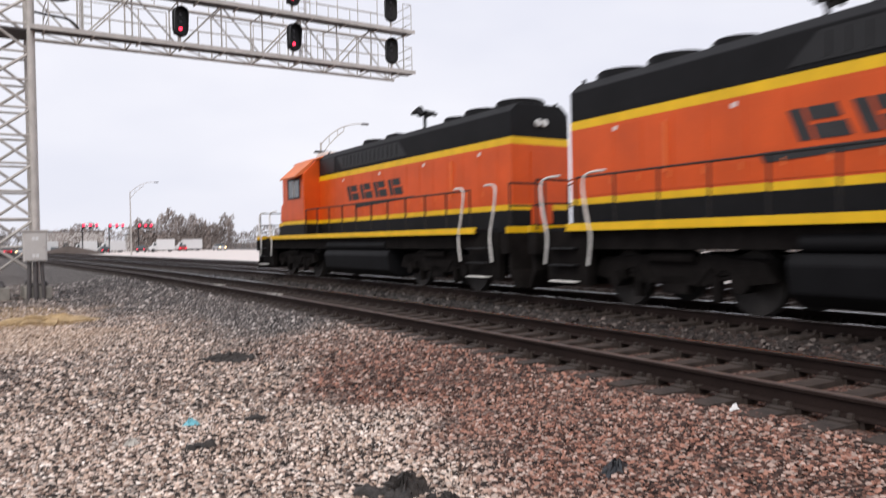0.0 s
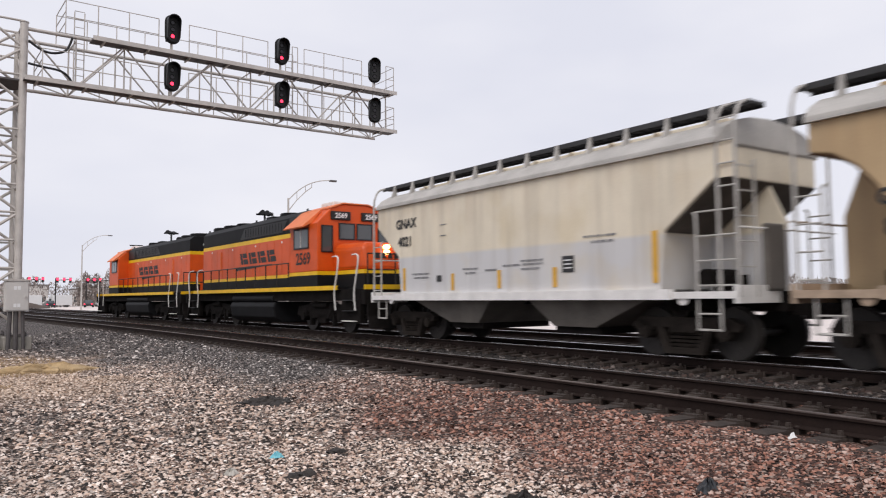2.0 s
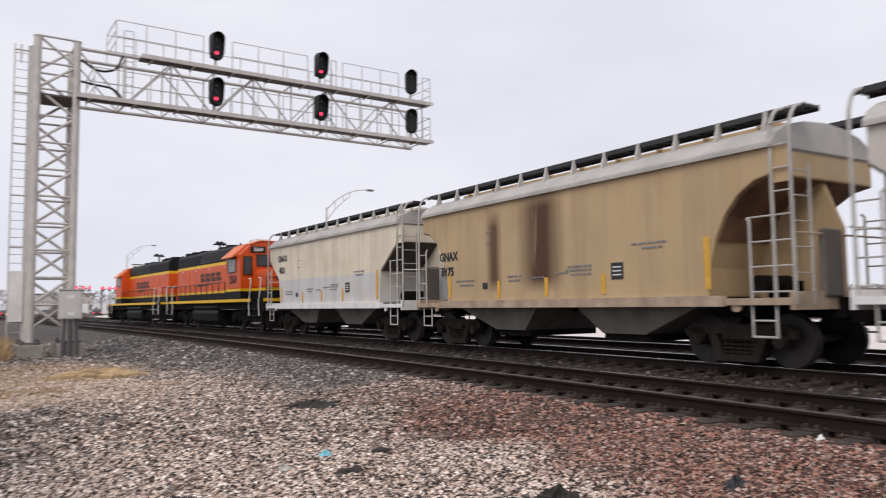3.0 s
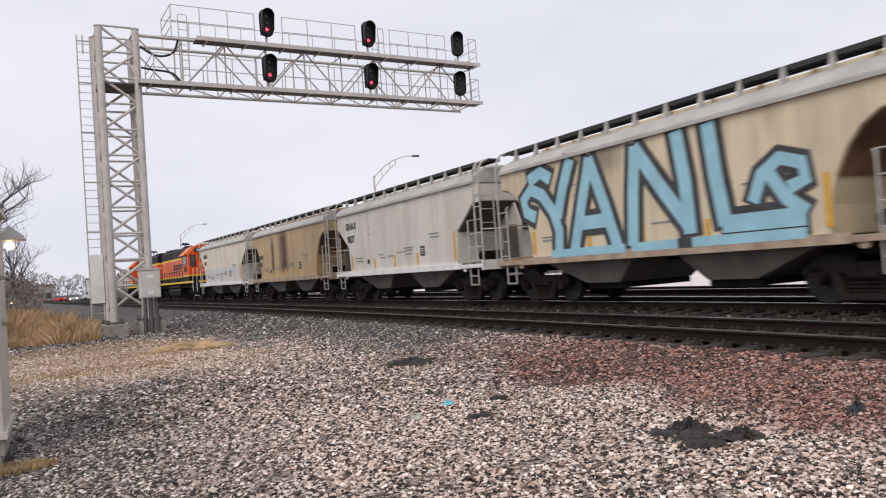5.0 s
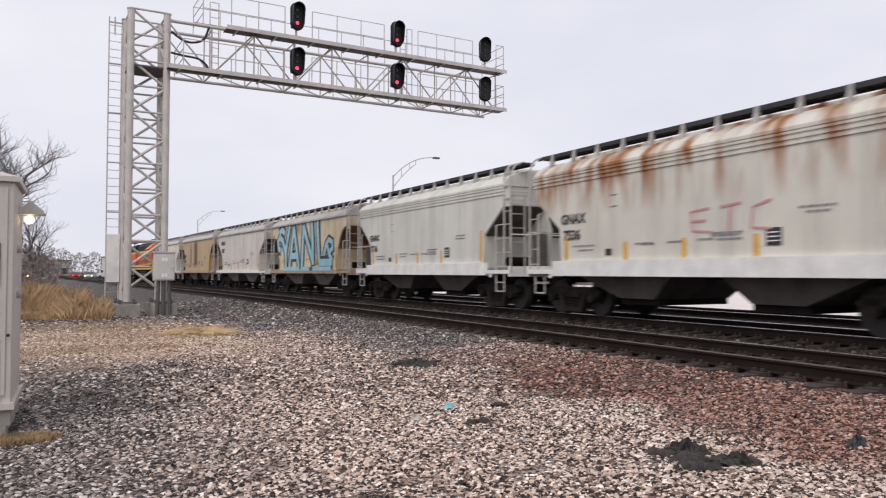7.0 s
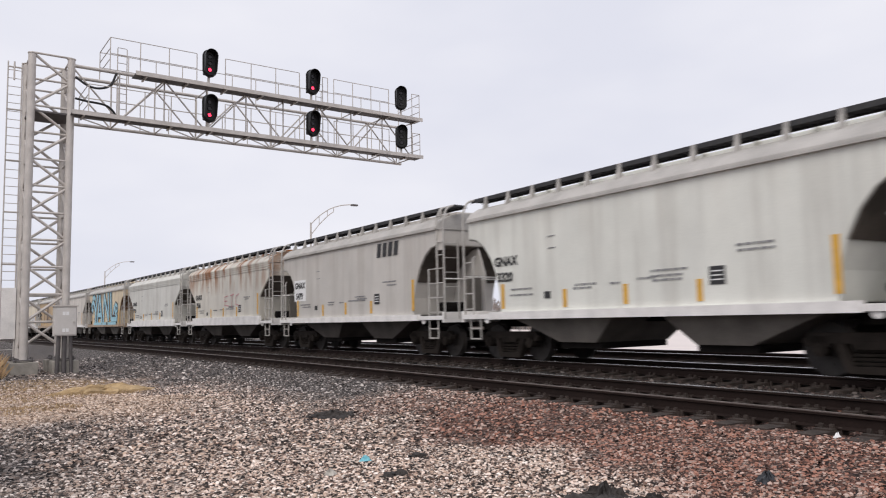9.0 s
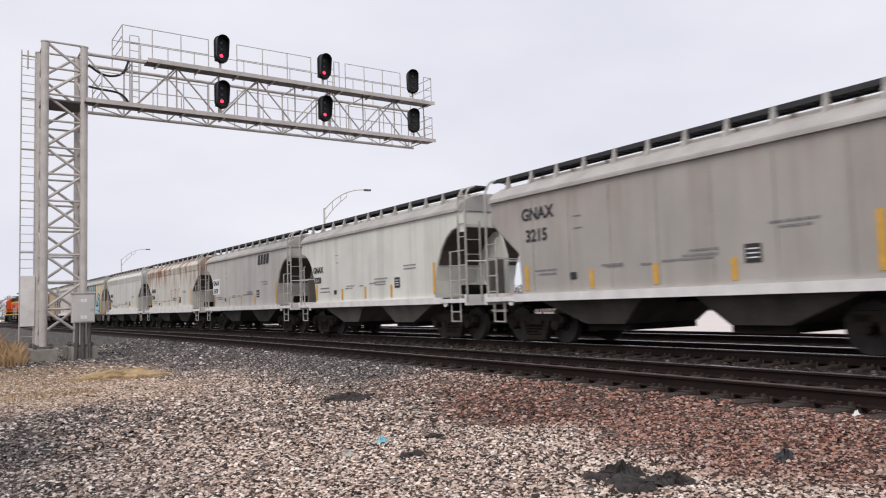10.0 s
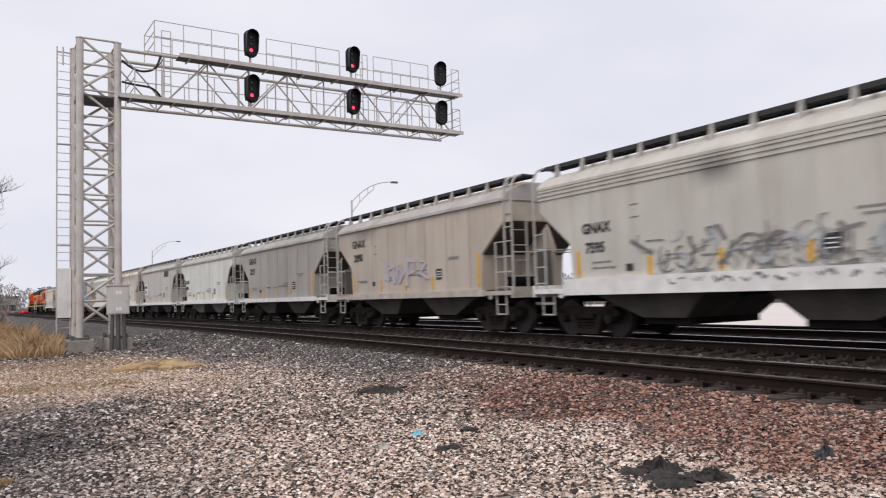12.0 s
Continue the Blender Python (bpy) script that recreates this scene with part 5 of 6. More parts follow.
        prism(bm, [(e * 1.45, 3.74), (e * 1.05, 4.2), (e * 1.08, 4.23), (e * 1.78, 3.62), (e * 1.76, 3.58)], "y", 3.42, 5.0)
        part("sunshade", bm, ORANGE_FADED, lo, "faded orange sunshade awning")
    # windshields, door windows and number boards on the cab front
    for dx, w, z0, z1 in ((-0.35, 0.56, 3.2, 3.7), (0.35, 0.56, 3.2, 3.7), (-1.12, 0.36, 2.75, 3.6), (1.12, 0.36, 2.75, 3.6)):
        box_part("windshield", (dx - w / 2, dx + w / 2, 5.54, 5.57, z0, z1), GLASS, lo)
        bm = bmesh.new()
        for a in ((dx - w / 2 - 0.04, dx + w / 2 + 0.04, z1, z1 + 0.04), (dx - w / 2 - 0.04, dx + w / 2 + 0.04, z0 - 0.04, z0), (dx - w / 2 - 0.04, dx - w / 2, z0, z1), (dx + w / 2, dx + w / 2 + 0.04, z0, z1)):
            box(bm, a[0], a[1], 5.54, 5.585, a[2], a[3])
        part("windshield_gasket", bm, SIGNAL_BLACK, lo)
    front = Matrix(((-1, 0, 0, 0), (0, 0, 1, 0), (0, 1, 0, 0), (0, 0, 0, 1)))
    for dx in (-0.6, 0.6):
        box_part("number_board", (dx - 0.38, dx + 0.38, 5.52, 5.62, 3.84, 4.14), SIGNAL_BLACK, lo, bevel=0.02)
        if number:
            lettering("board_number", number, 0.24, SIGN_WHITE, lo, Matrix.Translation((dx, 5.625, 3.91)) @ front, "white numerals", bold=0.006)
    bm = bmesh.new()
    box(bm, -0.42, 0.42, 3.7, 4.7, 4.38, 4.62)
    part("air_conditioner", bm, WHITE_RAIL, lo, "white roof air conditioner", bevel=0.05)
    bm = bmesh.new()
    prism(bm, [(-1.0, 4.23), (-0.5, 4.41), (0.5, 4.41), (1.0, 4.23), (1.0, 4.27), (0.5, 4.45), (-0.5, 4.45), (-1.0, 4.27)], "y", 3.3, 5.6)
    part("cab_roof", bm, ORANGE_FADED, lo)
    if high_cab_gear:
        bm = bmesh.new()
        rod(bm, (0, 4.9, 4.4), (0, 4.9, 4.75), 0.05, 6)
        box(bm, -0.4, 0.4, 4.8, 4.95, 4.68, 4.76)
        rod(bm, (0.5, 5.1, 4.4), (0.5, 5.1, 4.72), 0.12, 8)
        part("roof_antenna", bm, SIGNAL_BLACK, lo)
    # short hood
    bm = bmesh.new()
    prism(bm, [(-0.88, 2.06), (0.88, 2.06), (0.88, 2.86), (0.66, 3.02), (-0.66, 3.02), (-0.88, 2.86)], "y", 5.55, 7.7)
    for v in bm.verts:
        if v.co.y > 7 and v.co.z > 2.5:
            v.co.y -= 0.18
            v.co.z -= 0.06
    part("nose", bm, ORANGE, lo, "orange short nose", bevel=0.12)
    box_part("nose_base", (-0.88, 0.88, 5.55, 7.7, 1.48, 1.93), LOCO_BLACK, lo)
    box_part("nose_band", (-0.885, 0.885, 5.55, 7.705, 1.93, 2.06), YELLOW, lo)
    for z in (2.62, 2.8):
        bm = bmesh.new()
        rod(bm, (0, 7.5, z), (0, 7.68, z), 0.08, 14)
        part("nose_headlight", bm, HEADLIGHT if lit else LENS_CLEAR, lo, "lit warm headlight" if lit else "")
    for k in range(4):
        bm = bmesh.new()
        x = -0.42 + k * 0.24
        prism(bm, [(x, 2.42), (x + 0.16, 2.42), (x + 0.2, 2.6), (x + 0.04, 2.6)], "y", 7.68, 7.71)
        part("owner_mark", bm, DECAL, lo)
    # owner's mark on both hood sides: four groups of slanted blocks over a wedge
    for e in (-1, 1):
        x0, x1 = sorted((e * (hw + 0.016), e * (hw + 0.02)))
        sh = 0.4 * -e

        def slant(y, z):
            return (y + sh * (z - 2.62), z)
        for k in range(4):
            yc = 0.35 - 0.98 * k
            for a0, a1, z0, z1 in ((0.2, 0.42, 2.62, 3.1), (-0.34, 0.14, 2.9, 3.1), (-0.38, 0.14, 2.62, 2.84)):
                bm = bmesh.new()
                prism(bm, [slant(yc + a * -e, z) for a, z in ((a1, z0), (a1, z1), (a0, z1), (a0, z0))], "x", x0, x1)
                part("owner_mark", bm, DECAL, lo, "dark slanted block")
        bm = bmesh.new()
        ya, yb = (0.3, -3.6) if e > 0 else (0.3, -3.6)
        x0, x1 = sorted((e * (hw + 0.016), e * (hw + 0.02)))
        prism(bm, [(ya, 2.5), (yb, 2.36), (yb - 0.1, 2.52), (ya, 2.53)] if e > 0 else [(ya, 2.36), (yb, 2.5), (yb, 2.53), (ya + 0.1, 2.52)], "x", x0, x1)
        part("owner_mark", bm, DECAL, lo, "dark tapering underline")
        if number:
            lettering("cab_number", number, 0.58, DECAL, lo, on_side(-1.492, 4.55, 2.33) if e < 0 else Matrix.Translation((1.492, 4.45, 2.33)) @ SIDE @ pose(0, 0, 0, 0, 180, 0), "black cab number", bold=0.012)
    # fuel tank, air reservoirs
    bm = bmesh.new()
    prism(bm, [(-1.35, 1.0), (1.35, 1.0), (1.42, 0.85), (1.35, 0.42), (1.05, 0.22), (-1.05, 0.22), (-1.35, 0.42), (-1.42, 0.85)], "y", -2.9, 1.75)
    part("fuel_tank", bm, LOCO_BLACK, lo, "black fuel tank", bevel=0.04)
    for e in (-1, 1):
        bm = bmesh.new()
        rod(bm, (e * 1.25, -2.7, 1.15), (e * 1.25, 1.6, 1.15), 0.15, 12)
        part("air_reservoir", bm, LOCO_BLACK, lo, round_=True)
    # handrails with stanchions, white at the corner steps
    for e in (-1, 1):
        ys = [-7.3 + 1.05 * k for k in range(11)]
        for y in ys:
            bm = bmesh.new()
            rod(bm, (e * 1.47, y, 1.45), (e * 1.47, y, 2.42), 0.022, 6)
            part("stanchion", bm, SIGNAL_BLACK, lo)
        bm = bmesh.new()
        path_rod(bm, [(e * 1.47, -7.3, 2.42), (e * 1.47, 3.2, 2.42)], 0.022)
        part("handrail", bm, SIGNAL_BLACK, lo)
        for f in (-1, 1):
            end = 8.7 * f
            for y in (7.05 * f, 8.35 * f):
                bm = bmesh.new()
                path_rod(bm, soft_line([(e * 1.42, y - 0.5 * f, 2.5), (e * 1.47, y - 0.1 * f, 2.48), (e * 1.5, y + 0.02 * f, 2.3), (e * 1.52, y - 0.08 * f, 1.75), (e * 1.52, y - 0.2 * f, 1.3), (e * 1.52, y - 0.12 * f, 0.75)], 3), 0.026)
                part("grab_rail", bm, WHITE_RAIL, lo, "white step handrail")
            for z in (0.4, 0.72, 1.05):
                bm = bmesh.new()
                box(bm, e * 1.5 - 0.14, e * 1.5 + 0.03, min(7.35 * f, 8.1 * f), max(7.35 * f, 8.1 * f), z, z + 0.03)
                part("step", bm, WHITE_RAIL if z < 0.5 else SIGNAL_BLACK, lo)
            x0, x1 = sorted((e * 1.2, e * 1.38))
            box_part("step_well", (x0, x1, min(7.1 * f, 8.3 * f), max(7.1 * f, 8.3 * f), 0.35, 1.42), UNDER, lo)
            bm = bmesh.new()
            path_rod(bm, [(e * 1.35, end, 1.45), (e * 1.35, end, 2.5), (e * 0.35, end, 2.5), (e * 0.35, end, 1.45)], 0.022)
            path_rod(bm, [(e * 1.35, end, 2.0), (e * 0.35, end, 2.0)], 0.018)
            part("end_railing", bm, SIGNAL_BLACK, lo)
    for f in (-1, 1):
        for x in (-0.7, -0.5, 0.5, 0.7):
            bm = bmesh.new()
            path_rod(bm, [(x, 8.82 * f, 1.2), (x, 8.98 * f, 0.95), (x * 1.02, 8.92 * f, 0.6)], 0.025)
            part("brake_hose", bm, CABLE, lo)
    return lo


def build_locos():
    wheel = wheelset_mesh(0.508)
    truck = loco_truck_mesh()
    for number, lit, gear, s, rev, label in (
            ("2569", True, False, FRONT + 9.35, True, "orange and black diesel locomotive trailing with its cab towards the hoppers"),
            ("", False, True, FRONT + 27.5, False, "orange and black diesel locomotive leading the train")):
        lo = locomotive(number, lit, gear)
        tagged(lo, label)
        for y in (-5.2, 5.2):
            add_truck(lo, truck, wheel, y, 0.508, (-1.37, 1.37), -1 if rev else 1)
        TRAIN.append((lo, s))
        if rev:
            REVERSED.add(lo)


# ---- equipment cabinet with its sign ----
def build_cabinet():
    cb = thing("equipment_cabinet", pose(0, 0, 0), "grey steel trackside equipment cabinet with faded graffiti on a skid base", "cabinet")
    x0, x1, y0, y1 = -2.5, -0.55, 7.97, 9.15
    box_part("body", (x0, x1, y0, y1, -0.12, 1.96), CABINET, cb, bevel=0.012)
    bm = bmesh.new()
    lo = [bm.verts.new(p) for p in ((x0 - 0.04, y0 - 0.04, 1.96), (x1 + 0.04, y0 - 0.04, 1.96), (x1 + 0.04, y1 + 0.04, 1.96), (x0 - 0.04, y1 + 0.04, 1.96))]
    mid = [bm.verts.new((v.co.x, v.co.y, 2.01)) for v in lo]
    ra, rb = bm.verts.new((x0 + 0.6, 8.55, 2.22)), bm.verts.new((x1 - 0.6, 8.55, 2.22))
    for i in range(4):
        bm.faces.new((lo[i], lo[(i + 1) % 4], mid[(i + 1) % 4], mid[i]))
    bm.faces.new((mid[0], mid[1], rb, ra))
    bm.faces.new((mid[1], mid[2], rb))
    bm.faces.new((mid[2], mid[3], ra, rb))
    bm.faces.new((mid[3], mid[0], ra))
    bm.faces.new(lo[::-1])
    part("roof", bm, CABINET, cb)
    box_part("front_door", (x0 + 0.06, x1 - 0.05, y0 - 0.014, y0, -0.04, 1.9), CABINET, cb, bevel=0.006)
    box_part("base_flange", (x0 - 0.03, x1 + 0.03, y0 - 0.05, y1 + 0.03, -0.17, -0.11), CABINET, cb)
    for x in (x0, x0 + 0.6, x0 + 1.2, x1 - 0.27, x1 - 0.09):
        box_part("skid_block", (x, x + 0.09, y0 - 0.02, y1, -0.32, -0.17), CONCRETE, cb)
    box_part("skid_base", (x0, x1 - 0.03, y0 - 0.02, y1, -0.48, -0.32), CONCRETE, cb, bevel=0.01)
    bm = bmesh.new()
    rod(bm, (x1 - 0.03, y0 - 0.02, 0.52), (x1 - 0.03, y0 - 0.035, 0.52), 0.016, 8)
    part("lock", bm, SIGNAL_BLACK, cb)
    box_part("door_seam", (-1.075, -1.065, y0 - 0.0165, y0 - 0.013, -0.03, 1.88), SIGNAL_BLACK, cb)
    box_part("seam_strip", (-1.12, -1.085, y0 - 0.022, y0 - 0.013, -0.03, 1.88), CABINET, cb)
    for z in (1.72, 0.82):
        box_part("hinge", (-1.14, -0.98, y0 - 0.024, y0 - 0.013, z - 0.012, z + 0.012), GALV, cb)
    bm = bmesh.new()
    rod(bm, (-1.16, y0 - 0.013, 1.4), (-1.16, y0 - 0.05, 1.4), 0.06, 16)
    part("door_handle", bm, CABLE, cb)
    # wall lamp on the side
    bm = bmesh.new()
    prism(bm, [(x1, 1.74), (x1 + 0.1, 1.84), (x1 + 0.22, 1.74), (x1 + 0.24, 1.7), (x1, 1.7)], "y", y0 + 0.55, y0 + 0.85)
    lamp = part("wall_lamp", bm, BOX_GREY, cb, "hooded wall lamp")
    bm = bmesh.new()
    bmesh.ops.create_icosphere(bm, subdivisions=2, radius=0.045, matrix=Matrix.Translation((x1 + 0.09, y0 + 0.7, 1.65)))
    part("bulb", bm, WARM_LAMP, lamp, "lit warm bulb", round_=True)
    for z in (1.35, 0.9):
        bm = bmesh.new()
        rod(bm, (x1, y0 + 0.5, z), (x1 + 0.04, y0 + 0.5, z), 0.05, 10)
        part("vent_cap", bm, GALV, cb)
    # sprayed letters, washed out
    f = y0 - 0.019
    layer = [0]

    def stroke(pts, w):
        bm = bmesh.new()
        for (xa, za), (xb, zb) in zip(pts, pts[1:]):
            layer[0] += 1
            fy = f - 0.0007 * layer[0]
            d = Vector((xb - xa, zb - za)).normalized()
            n_ = Vector((-d.y, d.x)) * w / 2
            bm.faces.new([bm.verts.new((p[0], fy, p[1])) for p in ((xa + n_.x, za + n_.y), (xb + n_.x, zb + n_.y), (xb - n_.x, zb - n_.y), (xa - n_.x, za - n_.y))])
        part("graffiti_stroke", bm, WASHED, cb)
    for pts in ([(-0.86, 0.44), (-0.86, 0.86), (-0.72, 0.84), (-0.7, 0.7), (-0.84, 0.66)], [(-0.8, 0.66), (-0.68, 0.44)],
                [(-0.9, 0.02), (-0.8, 0.36), (-0.7, 0.02)], [(-0.86, 0.14), (-0.74, 0.14)], [(-0.7, -0.04), (-0.88, -0.02)]):
        stroke(pts, 0.095)
    box_part("washed_patch", (-0.96, -0.64, f + 0.0005, f + 0.004, -0.08, 0.42), WASHED_PALE, cb, "washed-out pale blue patch")
    # danger sign
    sg = thing("danger_sign", pose(-0.79, f - 0.002, 1.18), "white and black danger sign on the cabinet door", "sign")
    box_part("plate", (-0.135, 0.135, -0.004, 0.0, -0.2, 0.2), SIGNAL_BLACK, sg, bevel=0.001)
    box_part("white_field", (-0.125, 0.125, -0.0065, -0.004, -0.105, 0.13), SIGN_WHITE, sg)
    lettering("sign_word", "DANGER", 0.062, SIGN_WHITE, sg, pose(0, -0.0072, 0.142, 90), "white capital letters", bold=0.001)
    for z, w in ((0.115, 0.2), (0.097, 0.22), (0.08, 0.1), (-0.07, 0.18), (-0.088, 0.2)):
        box_part("text_line", (-w / 2, w / 2, -0.0085, -0.0065, z - 0.005, z + 0.005), SIGNAL_BLACK, sg)
    for z, w in ((-0.135, 0.22), (-0.17, 0.2)):
        box_part("text_line", (-w / 2, w / 2, -0.0065, -0.004, z - 0.011, z + 0.011), SIGN_WHITE, sg)
    bm = bmesh.new()
    pts = [(0.05 * math.cos(a), -0.009, 0.005 + 0.05 * math.sin(a)) for a in [math.pi * i / 12 for i in range(25)]]
    path_rod(bm, pts, 0.004, 5)
    rod(bm, (-0.035, -0.009, 0.04), (0.035, -0.009, -0.03), 0.004, 5)
    part("prohibition_ring", bm, SIGN_RED, sg)
    bm = bmesh.new()
    box(bm, -0.012, 0.012, -0.0085, -0.0065, -0.025, 0.035)
    part("pictogram", bm, SIGNAL_BLACK, sg)


# ---- street lamps ----
def build_lamps():
    for bx, by, tx, ty, h in ((25.2, 61.0, 28.5, 59.5, 10.3), (18.0, 128.7, 21.7, 128.0, 10.3)):
        d = Vector((tx - bx, ty - by, 0))
        lamp = thing("street_lamp", pose(bx, by, -0.5), "grey street lamp with a trussed davit arm", "street lamp", "street lamps along the far road")
        bm = bmesh.new()
        rod(bm, (0, 0, -0.3), (0, 0, h), 0.14, 10, 0.08)
        part("pole", bm, GALV, lamp)
        bm = bmesh.new()
        low = [Vector((0, 0, h - 1.1)) + d * f + Vector((0, 0, 2.6 * (1 - (1 - f) ** 2))) for f in (0, 0.2, 0.4, 0.55)]
        top = [Vector((0, 0, h - 0.15)) + d * f + Vector((0, 0, 1.75 * (1 - (1 - f) ** 2.4))) for f in (0, 0.2, 0.4, 0.55, 0.75, 1.0)]
        path_rod(bm, low, 0.04)
        path_rod(bm, soft_line(top, 4), 0.045)
        for a, b in zip(low[1:], top[1:]):
            rod(bm, a, b, 0.03, 6)
        part("davit_arm", bm, GALV, lamp)
        bm = bmesh.new()
        e = top[-1]
        box(bm, e.x - 0.1, e.x + 0.55, e.y - 0.14, e.y + 0.14, e.z - 0.12, e.z + 0.04)
        part("lamp_head", bm, GALV_DARK, lamp, bevel=0.04)


# ---- plants ----
def bare_tree(name, m, height, seed, label, spread=0.55, depth=5, trunk=0.16):
    rs = random.Random(seed)
    tr = thing(name, m, label, "tree")
    tb, cb = bmesh.new(), bmesh.new()

    def grow(p, d, length, r, level):
        bm = tb if level < 2 else cb
        q = p
        for k in range(3):
            nd = (d + Vector((rs.uniform(-1, 1), rs.uniform(-1, 1), rs.uniform(-0.4, 0.6))) * 0.18).normalized()
            e = q + nd * length / 3
            rod(bm, q, e, r * (1 - 0.15 * k), 6 if level < 3 else 3, r * (0.85 - 0.15 * k))
            if level < depth and (k > 0 or level > 0):
                for _ in range(2 if level < 3 else 1):
                    side = Vector((rs.uniform(-1, 1), rs.uniform(-1, 1), rs.uniform(-0.15, 0.75))).normalized()
                    grow(e, (nd * (1 - spread) + side * spread).normalized(), length * rs.uniform(0.5, 0.72), r * 0.5, level + 1)
            q, d = e, nd
    grow(Vector((0, 0, -0.2)), Vector((0.03, 0, 1)), height * 0.45, trunk, 0)
    part("trunk", tb, BARK, tr)
    part("crown", cb, BARK, tr, "bare twiggy crown")
    return tr


def blades(name, label, count, seed, place, hlo, hhi, material):
    rs = np.random.RandomState(seed)
    p, tall = place(rs, count)
    k = len(p)
    h = (hlo + (hhi - hlo) * rs.rand(k)) * tall
    a = rs.rand(k) * 6.283
    w = 0.004 + 0.008 * rs.rand(k)
    lean = rs.normal(0, 0.3, (k, 2)) * h[:, None]
    z = ground_height(p[:, 0], p[:, 1]) - 0.03
    dx, dy = np.cos(a) * w, np.sin(a) * w
    v = np.stack([np.stack([p[:, 0] - dx, p[:, 1] - dy, z], 1), np.stack([p[:, 0] + dx, p[:, 1] + dy, z], 1),
                  np.stack([p[:, 0] + lean[:, 0] * 0.4 + dx * 0.8, p[:, 1] + lean[:, 1] * 0.4 + dy * 0.8, z + h * 0.6], 1),
                  np.stack([p[:, 0] + lean[:, 0], p[:, 1] + lean[:, 1], z + h], 1)], 1).reshape(-1, 3)
    i = 4 * np.arange(k)[:, None]
    f = np.concatenate([i + np.array([[0, 1, 2]]), i + np.array([[0, 2, 3]])])
    me = bpy.data.meshes.new(name)
    me.from_pydata(v.tolist(), [], f.tolist())
    me.materials.append(material)
    tagged(new(name, me), label, "grass", kind="stuff")


def build_plants():
    def clump(rs, n_):
        p = np.stack([-9 + 10.0 * rs.rand(n_), 27.5 + 16 * rs.rand(n_)], 1)
        edge = (p[:, 0] + 0.1 * (p[:, 1] - 29)) < 1.1 - 0.8 * rs.rand(n_) ** 2
        p = p[edge]
        tall = np.clip(0.45 + 0.5 * np.sin(p[:, 0] * 1.3 + 1) * np.sin(p[:, 1] * 0.7) + 0.25 * (p[:, 1] - 30) / 8, 0.3, 1.25)
        return p, tall
    blades("dry_grass", "tall tan dry winter grass beside the tower", 60000, 21, clump, 0.3, 1.0, GRASS_DRY)

    def straw(rs, n_):
        out = []
        for cx, cy, rx, ry, share in ((-0.55, 7.72, 0.42, 0.16, 0.3), (2.9, 19.8, 1.0, 0.7, 0.2), (0.9, 23.5, 2.6, 2.2, 0.25), (0.3, 16.5, 1.8, 0.9, 0.12), (1.5, 19.5, 2.4, 1.2, 0.13)):
            k = int(n_ * share)
            a, r = rs.rand(k) * 6.283, np.sqrt(rs.rand(k))
            out.append(np.stack([cx + rx * r * np.cos(a), cy + ry * r * np.sin(a)], 1))
        p = np.concatenate(out)
        return p, np.ones(len(p))
    blades("straw", "flattened straw tufts on the gravel", 24000, 22, straw, 0.02, 0.1, STRAW)
    bare_tree("bare_tree", pose(-3.0, 47, -0.5), 10.5, 3, "leafless dark tree behind the dry grass", trunk=0.22)
    bare_tree("bare_tree", pose(-6.5, 44, -0.5, 0, 0, 70), 12.5, 8, "leafless spreading tree behind the cabinet", trunk=0.26)
    bare_tree("bare_tree", pose(-2.6, 63, -0.5, 0, 0, 150), 7.0, 5, "small leafless tree further along the line", trunk=0.14)


# ---- the far side and the distance ----
def thicket(name, m, w, h, seed, label, count=700):
    rs = np.random.RandomState(seed)
    k = count * 7
    x = rs.uniform(-w / 2, w / 2, k)
    env = h * (0.74 + 0.12 * np.sin(x * 9 / w + seed) + 0.08 * np.sin(x * 23 / w + 2 * seed) + 0.06 * np.sin(x * 61 / w + seed))
    c = np.stack([x, rs.uniform(-2.5, 2.5, k), rs.rand(k) ** 0.75 * env], 1)
    s = h * rs.uniform(0.008, 0.028, k)
    v = (c[:, None, :] + rs.normal(0, 1, (k, 3, 3)) * s[:, None, None] * np.array((1, 1, 1.5))).reshape(-1, 3)
    # stems
    m_ = count // 12
    sx = rs.uniform(-w / 2, w / 2, m_)
    top = h * (0.5 + 0.3 * rs.rand(m_))
    st = np.stack([np.stack([sx - 0.09, 0 * sx, 0 * sx - 0.3], 1), np.stack([sx + 0.09, 0 * sx, 0 * sx - 0.3], 1), np.stack([sx + rs.normal(0, 0.4, m_), 0 * sx, top], 1)], 1).reshape(-1, 3)
    v = np.concatenate([v, st])
    me = bpy.data.meshes.new(name)
    me.from_pydata(v.tolist(), [], np.arange(len(v)).reshape(-1, 3).tolist())
    me.materials.append(FAR_WOOD)
    ob = new(name, me)
    ob.matrix_basis = m
    return tagged(ob, label, "trees", kind="stuff")


